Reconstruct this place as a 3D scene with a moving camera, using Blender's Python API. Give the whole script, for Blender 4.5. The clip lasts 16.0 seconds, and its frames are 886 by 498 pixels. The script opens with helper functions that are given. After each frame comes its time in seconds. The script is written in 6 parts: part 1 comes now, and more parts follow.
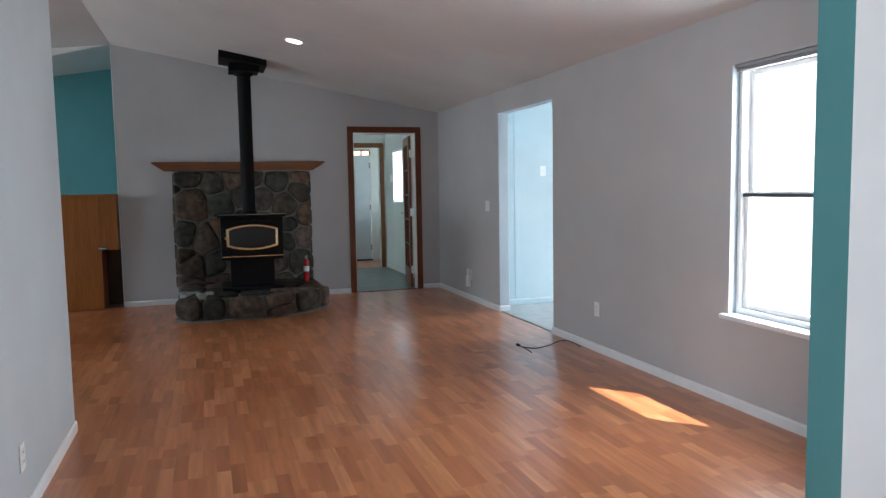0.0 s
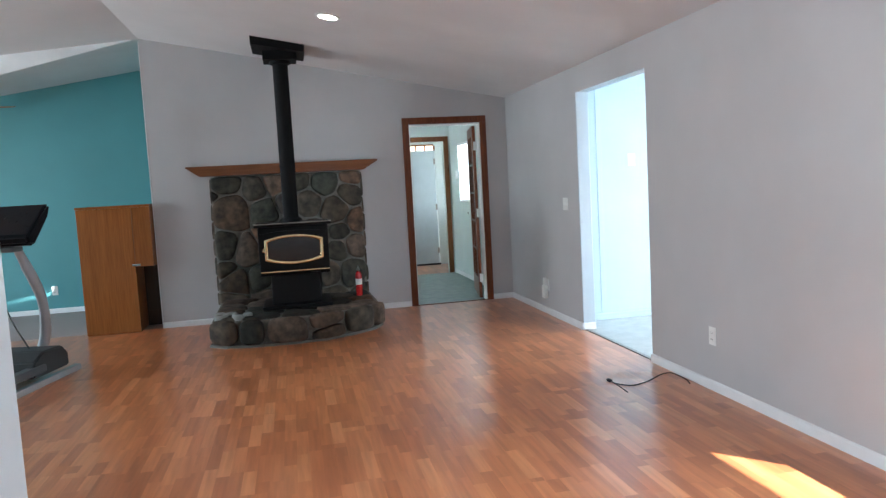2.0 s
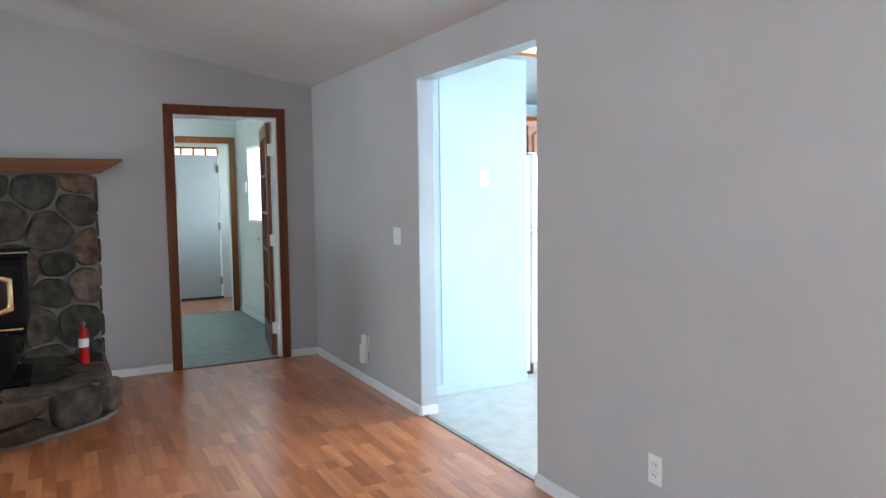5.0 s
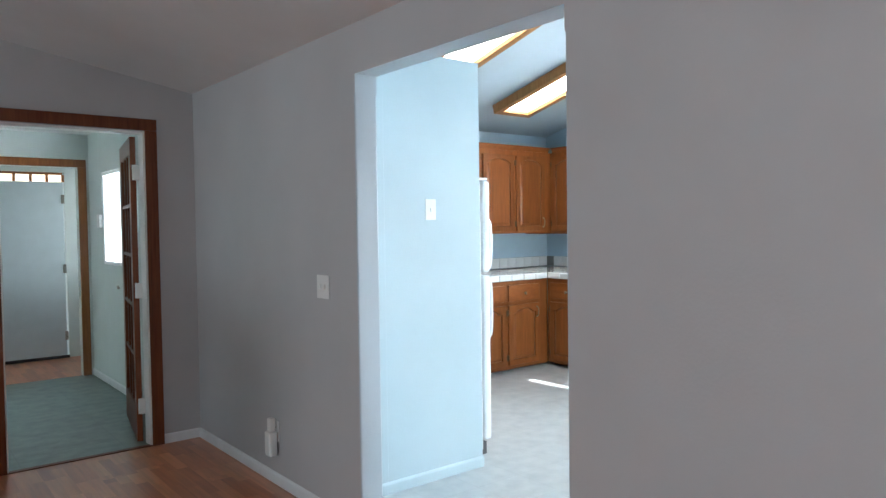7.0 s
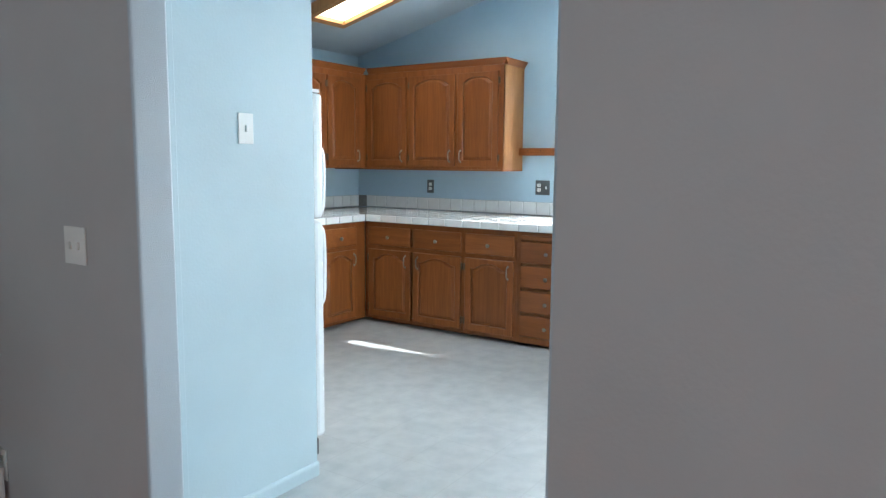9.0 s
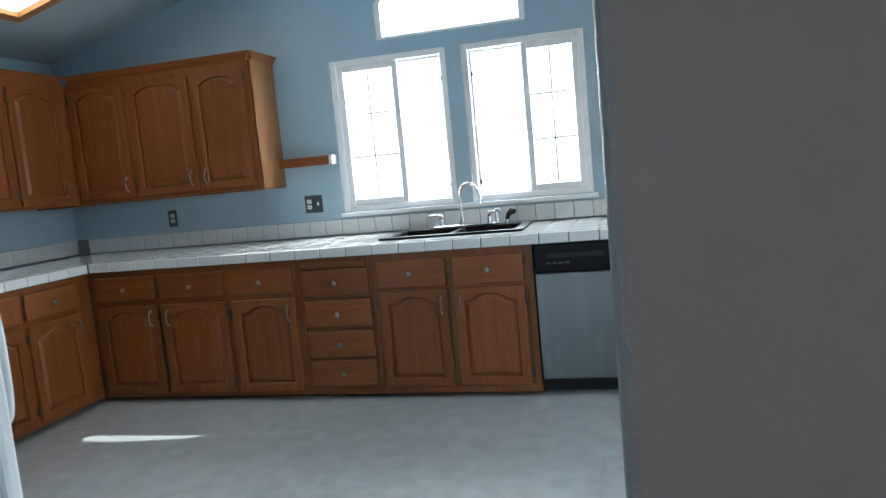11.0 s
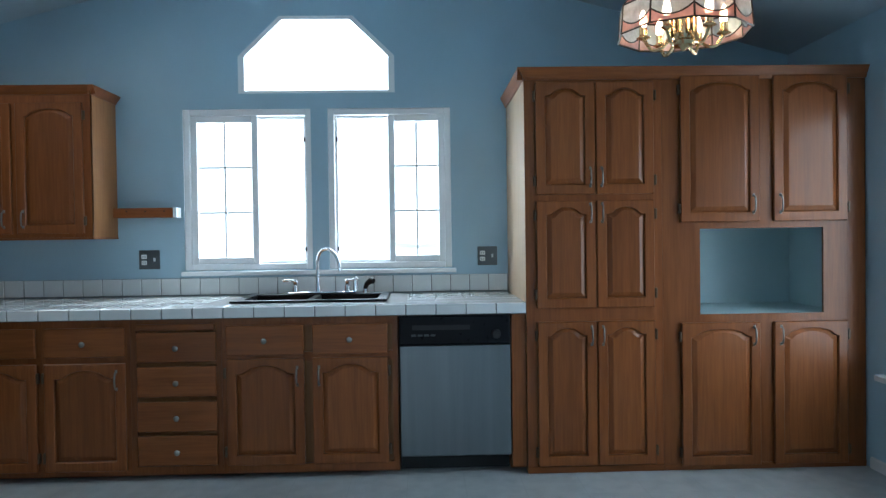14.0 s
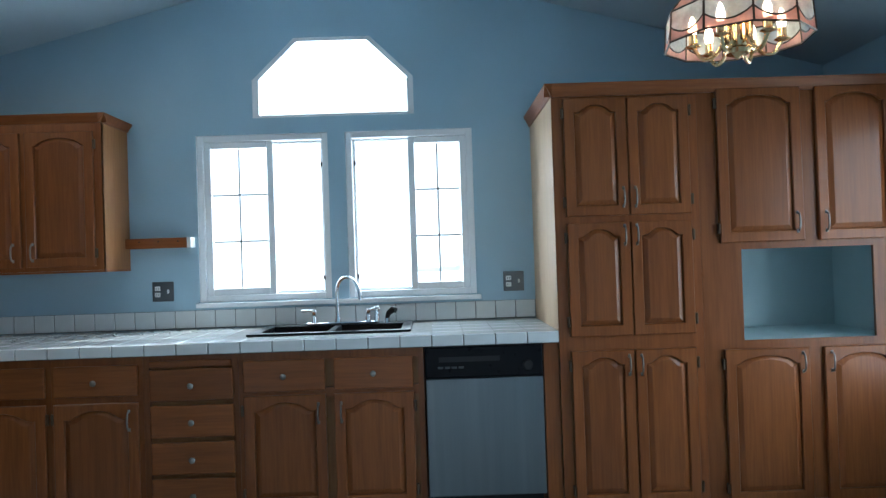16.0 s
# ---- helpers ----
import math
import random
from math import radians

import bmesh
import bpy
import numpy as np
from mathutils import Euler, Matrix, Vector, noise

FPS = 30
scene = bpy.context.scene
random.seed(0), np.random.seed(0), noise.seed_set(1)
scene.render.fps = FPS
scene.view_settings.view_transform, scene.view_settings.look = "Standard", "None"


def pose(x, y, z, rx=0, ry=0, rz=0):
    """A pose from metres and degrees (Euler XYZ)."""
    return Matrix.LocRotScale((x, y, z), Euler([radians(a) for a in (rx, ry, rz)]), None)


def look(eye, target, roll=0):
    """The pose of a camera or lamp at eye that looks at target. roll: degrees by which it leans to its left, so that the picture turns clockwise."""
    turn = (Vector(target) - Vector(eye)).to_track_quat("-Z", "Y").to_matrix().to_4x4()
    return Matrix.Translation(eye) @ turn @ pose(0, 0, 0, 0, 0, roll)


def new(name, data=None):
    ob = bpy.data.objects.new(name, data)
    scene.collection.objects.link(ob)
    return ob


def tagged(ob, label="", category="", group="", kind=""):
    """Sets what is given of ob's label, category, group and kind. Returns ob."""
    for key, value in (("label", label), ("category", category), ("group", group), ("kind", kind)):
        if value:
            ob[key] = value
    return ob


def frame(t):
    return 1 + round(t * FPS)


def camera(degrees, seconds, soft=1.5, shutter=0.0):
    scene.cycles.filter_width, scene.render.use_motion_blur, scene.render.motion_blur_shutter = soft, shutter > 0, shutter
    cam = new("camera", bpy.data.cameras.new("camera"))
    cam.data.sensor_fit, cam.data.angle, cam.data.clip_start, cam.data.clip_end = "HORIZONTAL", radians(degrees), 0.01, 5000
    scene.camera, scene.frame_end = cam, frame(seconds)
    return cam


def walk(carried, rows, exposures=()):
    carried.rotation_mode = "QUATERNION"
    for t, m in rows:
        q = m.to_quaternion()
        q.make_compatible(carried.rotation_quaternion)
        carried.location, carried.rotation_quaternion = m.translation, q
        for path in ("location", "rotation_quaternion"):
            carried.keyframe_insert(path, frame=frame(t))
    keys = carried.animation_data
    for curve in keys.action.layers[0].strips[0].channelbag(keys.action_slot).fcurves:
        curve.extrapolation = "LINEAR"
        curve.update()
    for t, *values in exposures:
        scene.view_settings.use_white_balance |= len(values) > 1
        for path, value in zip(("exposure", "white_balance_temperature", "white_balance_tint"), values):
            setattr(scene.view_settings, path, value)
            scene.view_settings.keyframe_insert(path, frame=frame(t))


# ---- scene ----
cam = camera(63.9, 16.0, soft=1.4)
PATH = [
    (0, (0.533, 0.812, 1.337), (1.154, 2.706, 1.166), -1.0),
    (0.5, (0.604, 1.045, 1.33), (1.171, 2.958, 1.185), -1.6),
    (1, (0.631, 1.308, 1.369), (1.232, 3.213, 1.272), -3.2),
    (1.5, (0.806, 1.625, 1.373), (1.367, 3.539, 1.237), -3.7),
    (2, (0.969, 1.895, 1.363), (1.377, 3.845, 1.185), -3.1),
    (2.5, (1.045, 2.163, 1.38), (1.615, 4.078, 1.291), -3.8),
    (3, (1.196, 2.51, 1.368), (1.81, 4.407, 1.218), -2.0),
    (3.5, (1.31, 2.824, 1.377), (1.844, 4.744, 1.208), -0.7),
    (4, (1.318, 3.14, 1.394), (2.147, 4.956, 1.272), -2.8),
    (4.2, (1.346, 3.278, 1.405), (2.243, 5.057, 1.231), -1.3),
    (6.4, (1.689, 4.714, 1.391), (2.683, 6.448, 1.312), -0.6),
    (6.5, (1.69, 4.761, 1.384), (2.696, 6.489, 1.318), 0.1),
    (7, (1.754, 5.063, 1.418), (3.003, 6.623, 1.354), -0.8),
    (7.5, (1.854, 5.359, 1.407), (3.098, 6.924, 1.37), -1.0),
    (8, (2.006, 5.559, 1.398), (3.3, 7.075, 1.236), 1.2),
    (8.5, (2.137, 5.814, 1.376), (3.651, 7.1, 1.139), -0.1),
    (9, (2.299, 6.034, 1.388), (3.953, 7.131, 1.147), 0.5),
    (9.2, (2.378, 6.072, 1.386), (4.096, 7.070, 1.161), -1.2),
    (11.3, (3.16, 6.652, 1.321), (5.116, 6.996, 1.086), -4.5),
    (11.5, (3.18, 6.702, 1.314), (5.154, 6.912, 1.071), -3.9),
    (12, (3.191, 6.82, 1.299), (5.185, 6.746, 1.174), -4.1),
    (12.5, (3.194, 6.921, 1.31), (5.189, 6.832, 1.212), -1.2),
    (13, (3.161, 6.908, 1.319), (5.159, 6.841, 1.244), -2.5),
    (13.5, (3.173, 6.919, 1.33), (5.171, 6.867, 1.251), -2.0),
    (14, (3.171, 6.913, 1.307), (5.17, 6.859, 1.272), -0.8),
    (14.5, (3.174, 6.915, 1.33), (5.173, 6.841, 1.303), -0.2),
    (15, (3.167, 6.955, 1.339), (5.165, 6.852, 1.343), -0.2),
    (15.5, (3.208, 6.994, 1.308), (5.205, 6.902, 1.282), -0.4),
    (16, (3.365, 6.981, 1.337), (5.365, 6.96, 1.362), -1.9),
]

EXPOSURE = [(0.0, 1.5, 6050, 6), (1.0, 1.6, 6000, 5), (1.5, 1.75, 6000, 5), (2.0, 2.25, 5950, 5), (4.2, 2.2, 6000, 5), (6.5, 1.78, 6050, 6), (8.0, 1.42, 6050, 5), (9.2, 1.27, 6050, 5), (11.5, 0.1, 5850, 3), (12.5, -0.1, 5450, 1), (16.0, -0.06, 5350, 0)]
walk(cam, [(t, look(eye, target, roll)) for t, eye, target, roll in PATH], EXPOSURE)

# ---- light ----
SUN_WAY = Vector((-0.59, 0.64, -1.0))
world = bpy.data.worlds.new("sky")
scene.world = world
world.use_nodes = True
wn = world.node_tree
sky = wn.nodes.new("ShaderNodeTexSky")
sky.sky_type, sky.sun_disc = "NISHITA", False
sky.sun_elevation, sky.sun_rotation = radians(49), radians(137.3)
wn.links.new(sky.outputs[0], wn.nodes["Background"].inputs[0])
wn.nodes["Background"].inputs[1].default_value = 0.06
sun_lamp = bpy.data.lights.new("sun", "SUN")
sun_lamp.energy, sun_lamp.angle, sun_lamp.color = 5.0, radians(0.5), (1.0, 0.97, 0.92)
new("sun", sun_lamp).matrix_world = look((0, 0, 20), Vector((0, 0, 20)) + SUN_WAY)


def window_light(name, eye, target, wide, high, radiance, colour=(0.93, 0.97, 1.0)):
    """An area lamp as daylight at a window opening, seen or added."""
    lamp = bpy.data.lights.new(name, "AREA")
    lamp.shape, lamp.size, lamp.size_y = "RECTANGLE", wide, high
    lamp.energy, lamp.color = radiance * math.pi * wide * high, colour
    new(name, lamp).matrix_world = look(eye, target)


window_light("daylight_living", (3.95, 3.85, 1.3), (0, 3.85, 1.3), 1.1, 1.7, 5.4)
window_light("daylight_kitchen", (8.45, 7.6, 1.63), (0, 7.6, 1.63), 2.2, 1.3, 12.3)
window_light("daylight_gable", (8.45, 7.6, 2.55), (0, 7.6, 2.55), 1.3, 0.8, 12.3)
window_light("daylight_dining", (6.1, 3.95, 1.3), (6.1, 10, 1.3), 1.8, 1.7, 6.8)
window_light("daylight_hall", (3.85, 11.9, 1.5), (0, 11.9, 1.5), 0.9, 1.2, 8.0)
# Unseen fill lamp, added to brighten the right side of the entry.
window_light("fill_entry", (-0.75, -0.3, 1.3), (3.0, 0.6, 1.3), 2.4, 1.7, 3.3)
window_light("daylight_family", (-6.3, 8.2, 1.4), (0, 8.2, 1.4), 3.6, 1.7, 3.6, (0.86, 0.94, 1.0))
# Added fill for the back door, through an opening nobody sees.
window_light("fill_back_room", (4.4, 13.4, 1.5), (2.0, 13.4, 1.1), 0.8, 1.1, 0.8)


# ---- materials ----
class Mat:
    """A node material with a principled shader and a few helpers to wire it."""

    def __init__(self, name, rough=0.5, metal=0.0, colour=(0.5, 0.5, 0.5), spec=0.5, coat=0.0):
        self.m = bpy.data.materials.new(name)
        self.m.use_nodes = True
        self.t = self.m.node_tree
        self.b = self.t.nodes["Principled BSDF"]
        self.b.inputs["Base Color"].default_value = (*colour, 1)
        self.b.inputs["Roughness"].default_value = rough
        self.b.inputs["Metallic"].default_value = metal
        self.b.inputs["Specular IOR Level"].default_value = spec
        self.b.inputs["Coat Weight"].default_value = coat
        self.b.inputs["Coat Roughness"].default_value = 0.12

    def node(self, kind, **inputs):
        n = self.t.nodes.new(kind)
        for k, v in inputs.items():
            n.inputs[k.replace("_", " ")].default_value = v
        return n

    def link(self, a, b):
        self.t.links.new(a, b)

    def coords(self, scale=(1, 1, 1)):
        tc = self.node("ShaderNodeTexCoord")
        mp = self.node("ShaderNodeMapping")
        mp.inputs["Scale"].default_value = scale
        self.link(tc.outputs["Object"], mp.inputs["Vector"])
        return mp.outputs["Vector"]

    def noise(self, scale, detail=3.0, stretch=(1, 1, 1), vec=None):
        n = self.node("ShaderNodeTexNoise", Scale=scale, Detail=detail)
        self.link(vec if vec is not None else self.coords(stretch), n.inputs["Vector"])
        return n.outputs["Fac"]

    def ramp(self, fac, stops):
        r = self.node("ShaderNodeValToRGB")
        e = r.color_ramp.elements
        while len(e) < len(stops):
            e.new(0.5)
        for el, (p, c) in zip(e, stops):
            el.position, el.color = p, (*c, 1)
        self.link(fac, r.inputs["Fac"])
        return r.outputs["Color"]

    def mix(self, fac, a, b, mode="MIX"):
        n = self.node("ShaderNodeMix")
        n.data_type, n.blend_type = "RGBA", mode
        for sock, v in ((n.inputs[0], fac), (n.inputs[6], a), (n.inputs[7], b)):
            if isinstance(v, (int, float)):
                sock.default_value = v
            elif isinstance(v, tuple):
                sock.default_value = (*v, 1)
            else:
                self.link(v, sock)
        return n.outputs[2]

    def maths(self, op, a, b=0.0):
        n = self.node("ShaderNodeMath")
        n.operation = op
        for sock, v in zip(n.inputs, (a, b)):
            if isinstance(v, (int, float)):
                sock.default_value = v
            else:
                self.link(v, sock)
        return n.outputs[0]

    def colour(self, out):
        self.link(out, self.b.inputs["Base Color"])
        return self

    def rough(self, fac, lo, hi):
        mr = self.node("ShaderNodeMapRange")
        mr.inputs["To Min"].default_value, mr.inputs["To Max"].default_value = lo, hi
        self.link(fac, mr.inputs["Value"])
        self.link(mr.outputs[0], self.b.inputs["Roughness"])
        return self

    def bump(self, fac, strength=0.2, distance=0.002):
        bp = self.node("ShaderNodeBump", Strength=strength, Distance=distance)
        self.link(fac, bp.inputs["Height"])
        self.link(bp.outputs["Normal"], self.b.inputs["Normal"])
        return self

    def random(self):
        return self.node("ShaderNodeObjectInfo").outputs["Random"]


def paint(name, rgb, rough=0.55, peel=0.35, dist=0.0015, scale=95):
    """Rolled wall paint over a sprayed orange-peel texture."""
    k = Mat(name, rough)
    k.colour(k.ramp(k.noise(1.3, 4), [(0.3, tuple(c * 0.93 for c in rgb)), (0.7, tuple(min(1, c * 1.05) for c in rgb))]))
    k.bump(k.noise(scale, 3), peel, dist)
    return k.m


def plain(name, rgb, rough=0.5, metal=0.0, vary=0.08, scale=8.0, coat=0.0, spec=0.5):
    k = Mat(name, rough, metal, rgb, coat=coat, spec=spec)
    k.colour(k.ramp(k.noise(scale, 5), [(0.3, tuple(c * (1 - vary) for c in rgb)), (0.7, tuple(min(1, c * (1 + vary)) for c in rgb))]))
    k.rough(k.noise(scale * 4, 3), max(0.03, rough - 0.08), rough + 0.08)
    return k.m


def wood(name, dark, light, rough=0.33, grain=(40, 40, 2.2), coat=0.14):
    """Stained oak; the grain runs along z unless grain says otherwise."""
    k = Mat(name, rough, coat=coat, spec=0.28)
    base = k.coords()
    shift = k.node("ShaderNodeVectorMath")
    shift.operation = "ADD"
    k.link(base, shift.inputs[0])
    k.link(k.maths("MULTIPLY", k.random(), 7.0), shift.inputs[1])
    mp = k.node("ShaderNodeMapping")
    mp.inputs["Scale"].default_value = grain
    k.link(shift.outputs[0], mp.inputs["Vector"])
    fine = k.noise(2.2, 8, vec=mp.outputs[0])
    broad = k.noise(0.5, 3, vec=mp.outputs[0])
    col = k.ramp(k.maths("ADD", k.maths("MULTIPLY", fine, 0.55), k.maths("MULTIPLY", broad, 0.45)), [(0.35, dark), (0.63, light)])
    tone = k.ramp(k.random(), [(0.0, (0.86, 0.86, 0.86)), (1.0, (1.08, 1.08, 1.08))])
    k.colour(k.mix(1.0, col, tone, "MULTIPLY"))
    k.bump(fine, 0.12, 0.001)
    k.rough(broad, rough - 0.06, rough + 0.1)
    return k.m


def laminate():
    """Three-strip oak laminate; strips run along the plank, blocks staggered."""
    k = Mat("oak_laminate", 0.2, coat=0.45)
    k.b.inputs["Coat Roughness"].default_value = 0.278
    tc = k.node("ShaderNodeTexCoord")
    sep = k.node("ShaderNodeSeparateXYZ")
    k.link(tc.outputs["Object"], sep.inputs[0])
    rnd = k.random()
    strip = k.maths("FLOOR", k.maths("DIVIDE", sep.outputs[0], 0.065))
    wn1 = k.node("ShaderNodeTexWhiteNoise")
    wn1.noise_dimensions = "2D"
    v1 = k.node("ShaderNodeCombineXYZ")
    k.link(strip, v1.inputs[0])
    k.link(k.maths("MULTIPLY", rnd, 91.0), v1.inputs[1])
    k.link(v1.outputs[0], wn1.inputs["Vector"])
    run = k.maths("ADD", k.maths("DIVIDE", sep.outputs[1], 0.36), k.maths("MULTIPLY", wn1.outputs["Value"], 5.0))
    block = k.maths("FLOOR", run)
    v2 = k.node("ShaderNodeCombineXYZ")
    k.link(strip, v2.inputs[0])
    k.link(block, v2.inputs[1])
    k.link(k.maths("MULTIPLY", rnd, 53.0), v2.inputs[2])
    wn2 = k.node("ShaderNodeTexWhiteNoise")
    wn2.noise_dimensions = "3D"
    k.link(v2.outputs[0], wn2.inputs["Vector"])
    tone = k.ramp(wn2.outputs["Value"], [(0.0, (0.40, 0.128, 0.046)), (0.45, (0.52, 0.182, 0.069)), (0.8, (0.58, 0.222, 0.090)), (1.0, (0.66, 0.280, 0.122))])
    add = k.node("ShaderNodeVectorMath")
    add.operation = "ADD"
    k.link(tc.outputs["Object"], add.inputs[0])
    k.link(k.maths("MULTIPLY", wn2.outputs["Value"], 40.0), add.inputs[1])
    mp = k.node("ShaderNodeMapping")
    mp.inputs["Scale"].default_value = (26, 1.8, 1)
    k.link(add.outputs[0], mp.inputs["Vector"])
    grain = k.noise(1.2, 2, vec=mp.outputs[0])
    shade = k.ramp(grain, [(0.3, (0.80, 0.76, 0.72)), (0.65, (1.08, 1.08, 1.08))])
    k.colour(k.mix(1.0, tone, shade, "MULTIPLY"))
    k.rough(k.noise(3.0, 2), 0.277, 0.30)
    return k.m


def vinyl(name, a, b, tile=0.305, rough=0.38):
    """Sheet vinyl: mottled, with a faint printed square joint."""
    k = Mat(name, rough)
    mott = k.noise(9.0, 8)
    big = k.noise(1.1, 3)
    col = k.ramp(k.maths("ADD", k.maths("MULTIPLY", mott, 0.7), k.maths("MULTIPLY", big, 0.3)), [(0.36, a), (0.62, b)])
    tc = k.node("ShaderNodeTexCoord")
    sep = k.node("ShaderNodeSeparateXYZ")
    k.link(tc.outputs["Object"], sep.inputs[0])
    lines = [k.maths("LESS_THAN", k.maths("FRACT", k.maths("DIVIDE", sep.outputs[i], tile)), 0.014) for i in (0, 1)]
    k.colour(k.mix(k.maths("MULTIPLY", k.maths("MAXIMUM", *lines), 0.22), col, tuple(c * 0.6 for c in a)))
    k.rough(big, rough - 0.1, rough + 0.12)
    k.bump(mott, 0.06, 0.001)
    return k.m


def stone():
    """River stones, each in its own tone of grey, green or brown."""
    k = Mat("river_stone", 0.8, spec=0.3)
    tone = k.ramp(k.random(), [(0.0, (0.023, 0.026, 0.026)), (0.2, (0.062, 0.058, 0.047)), (0.36, (0.091, 0.065, 0.050)), (0.52, (0.046, 0.053, 0.047)), (0.7, (0.114, 0.090, 0.076)), (0.86, (0.137, 0.084, 0.056)), (1.0, (0.038, 0.044, 0.050))])
    spots = k.noise(14, 9)
    big = k.noise(3.5, 4)
    col = k.mix(1.0, tone, k.ramp(spots, [(0.3, (0.42, 0.42, 0.43)), (0.7, (1.4, 1.33, 1.22))]), "MULTIPLY")
    col = k.mix(1.0, col, k.ramp(big, [(0.35, (0.75, 0.77, 0.76)), (0.65, (1.15, 1.1, 1.05))]), "MULTIPLY")
    k.colour(col)
    k.bump(spots, 0.5, 0.006)
    return k.m


def glow(name, rgb, strength):
    k = Mat(name, 0.6, colour=rgb)
    k.b.inputs["Emission Color"].default_value = (*rgb, 1)
    k.b.inputs["Emission Strength"].default_value = strength
    return k.m


def glass(name, rgb=(1, 1, 1), rough=0.02, clear=0.9):
    """Thin pane: mostly clear, with a little gloss."""
    m = bpy.data.materials.new(name)
    m.use_nodes = True
    t = m.node_tree
    t.nodes.remove(t.nodes["Principled BSDF"])
    out = t.nodes["Material Output"]
    see = t.nodes.new("ShaderNodeBsdfTransparent")
    see.inputs[0].default_value = (*rgb, 1)
    gl = t.nodes.new("ShaderNodeBsdfGlossy")
    gl.inputs["Roughness"].default_value = rough
    mixer = t.nodes.new("ShaderNodeMixShader")
    mixer.inputs[0].default_value = 1 - clear
    t.links.new(see.outputs[0], mixer.inputs[1])
    t.links.new(gl.outputs[0], mixer.inputs[2])
    t.links.new(mixer.outputs[0], out.inputs[0])
    return m


def shade_glass(name, rgb, cloud):
    """Wavy seeded lamp glass: part clear, part scattering."""
    k = Mat(name, 0.25, colour=rgb)
    n = k.t.nodes
    see, milk, gloss = n.new("ShaderNodeBsdfTransparent"), n.new("ShaderNodeBsdfTranslucent"), n.new("ShaderNodeBsdfGlossy")
    see.inputs[0].default_value = milk.inputs[0].default_value = (*rgb, 1)
    gloss.inputs["Roughness"].default_value = 0.15
    wave = k.noise(38, 3)
    bp = k.node("ShaderNodeBump", Strength=0.6, Distance=0.004)
    k.link(wave, bp.inputs["Height"])
    k.link(bp.outputs["Normal"], gloss.inputs["Normal"])
    one, two, three = n.new("ShaderNodeMixShader"), n.new("ShaderNodeMixShader"), n.new("ShaderNodeMixShader")
    lo = k.node("ShaderNodeMapRange")
    lo.inputs["To Min"].default_value, lo.inputs["To Max"].default_value = max(0.0, cloud - 0.2), cloud + 0.2
    k.link(wave, lo.inputs["Value"])
    k.link(lo.outputs[0], one.inputs[0])
    k.link(milk.outputs[0], two.inputs[1])
    k.link(k.b.outputs[0], two.inputs[2])
    two.inputs[0].default_value = 0.5
    k.link(see.outputs[0], one.inputs[1])
    k.link(two.outputs[0], one.inputs[2])
    three.inputs[0].default_value = 0.08
    k.link(one.outputs[0], three.inputs[1])
    k.link(gloss.outputs[0], three.inputs[2])
    k.link(three.outputs[0], n["Material Output"].inputs[0])
    return k.m


GREY_PAINT = paint("grey_wall_paint", (0.465, 0.458, 0.465))
ENTRY_PAINT = paint("pale_wall_paint", (0.50, 0.54, 0.57))
# Entry paint made lighter where window light falls on the right side.
ENTRY_LIT_PAINT = paint("entry_paint_daylit", (0.74, 0.77, 0.79))
TEAL_PAINT = paint("teal_wall_paint", (0.095, 0.29, 0.31))
BLUE_PAINT = paint("blue_wall_paint", (0.40, 0.545, 0.645), 0.45)
# Kitchen blue lightened to stand in for strong daylight on the stub.
STUB_LIT_PAINT = paint("blue_paint_daylit", (0.49, 0.60, 0.645), 0.45)
JAMB_PAINT = paint("knockdown_jamb_paint", (0.44, 0.50, 0.55), 0.36, 0.5, 0.0025, 300)
HALL_PAINT = paint("pale_green_wall_paint", (0.62, 0.68, 0.66))
CEILING_PAINT = paint("ceiling_texture", (0.66, 0.655, 0.66), 0.8, 0.6, 0.003)
KITCHEN_CEILING = paint("kitchen_ceiling_texture", (0.46, 0.56, 0.63), 0.8, 0.6, 0.003)
WHITE_TRIM = plain("white_trim_paint", (0.76, 0.77, 0.78), 0.4, vary=0.04)
VINYL_FRAME = plain("white_vinyl_frame", (0.86, 0.87, 0.88), 0.35, vary=0.03)
PLASTIC_WHITE = plain("white_plastic", (0.78, 0.78, 0.76), 0.35, vary=0.03)
LAMINATE = laminate()
KITCHEN_VINYL = vinyl("pale_kitchen_vinyl", (0.385, 0.41, 0.42), (0.49, 0.51, 0.51))
HALL_VINYL = vinyl("green_hall_vinyl", (0.14, 0.19, 0.18), (0.22, 0.28, 0.26), 0.6)
CARPET = plain("grey_carpet", (0.34, 0.30, 0.29), 0.95, vary=0.25, scale=60)
SUBFLOOR = plain("subfloor", (0.16, 0.065, 0.035), 0.8)
OAK = wood("honey_oak", (0.185, 0.055, 0.014), (0.265, 0.088, 0.023))
OAK_SIDE = wood("oak_side_panel", (0.25, 0.105, 0.034), (0.33, 0.155, 0.055), 0.5)
OAK_PALE = wood("pale_end_oak", (0.50, 0.34, 0.20), (0.60, 0.43, 0.27), 0.45)
OAK_H = wood("honey_oak_rail", (0.185, 0.055, 0.014), (0.265, 0.088, 0.023), grain=(48, 2.6, 48))
TRIM_WOOD = wood("stained_door_trim", (0.115, 0.028, 0.009), (0.20, 0.056, 0.019))
STAINED_PINE = wood("stained_pine_trim", (0.20, 0.07, 0.022), (0.31, 0.12, 0.04))
PINE_TRIM = wood("pine_trim", (0.32, 0.15, 0.05), (0.46, 0.24, 0.09))
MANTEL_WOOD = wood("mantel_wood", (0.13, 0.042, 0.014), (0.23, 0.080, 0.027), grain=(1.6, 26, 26))
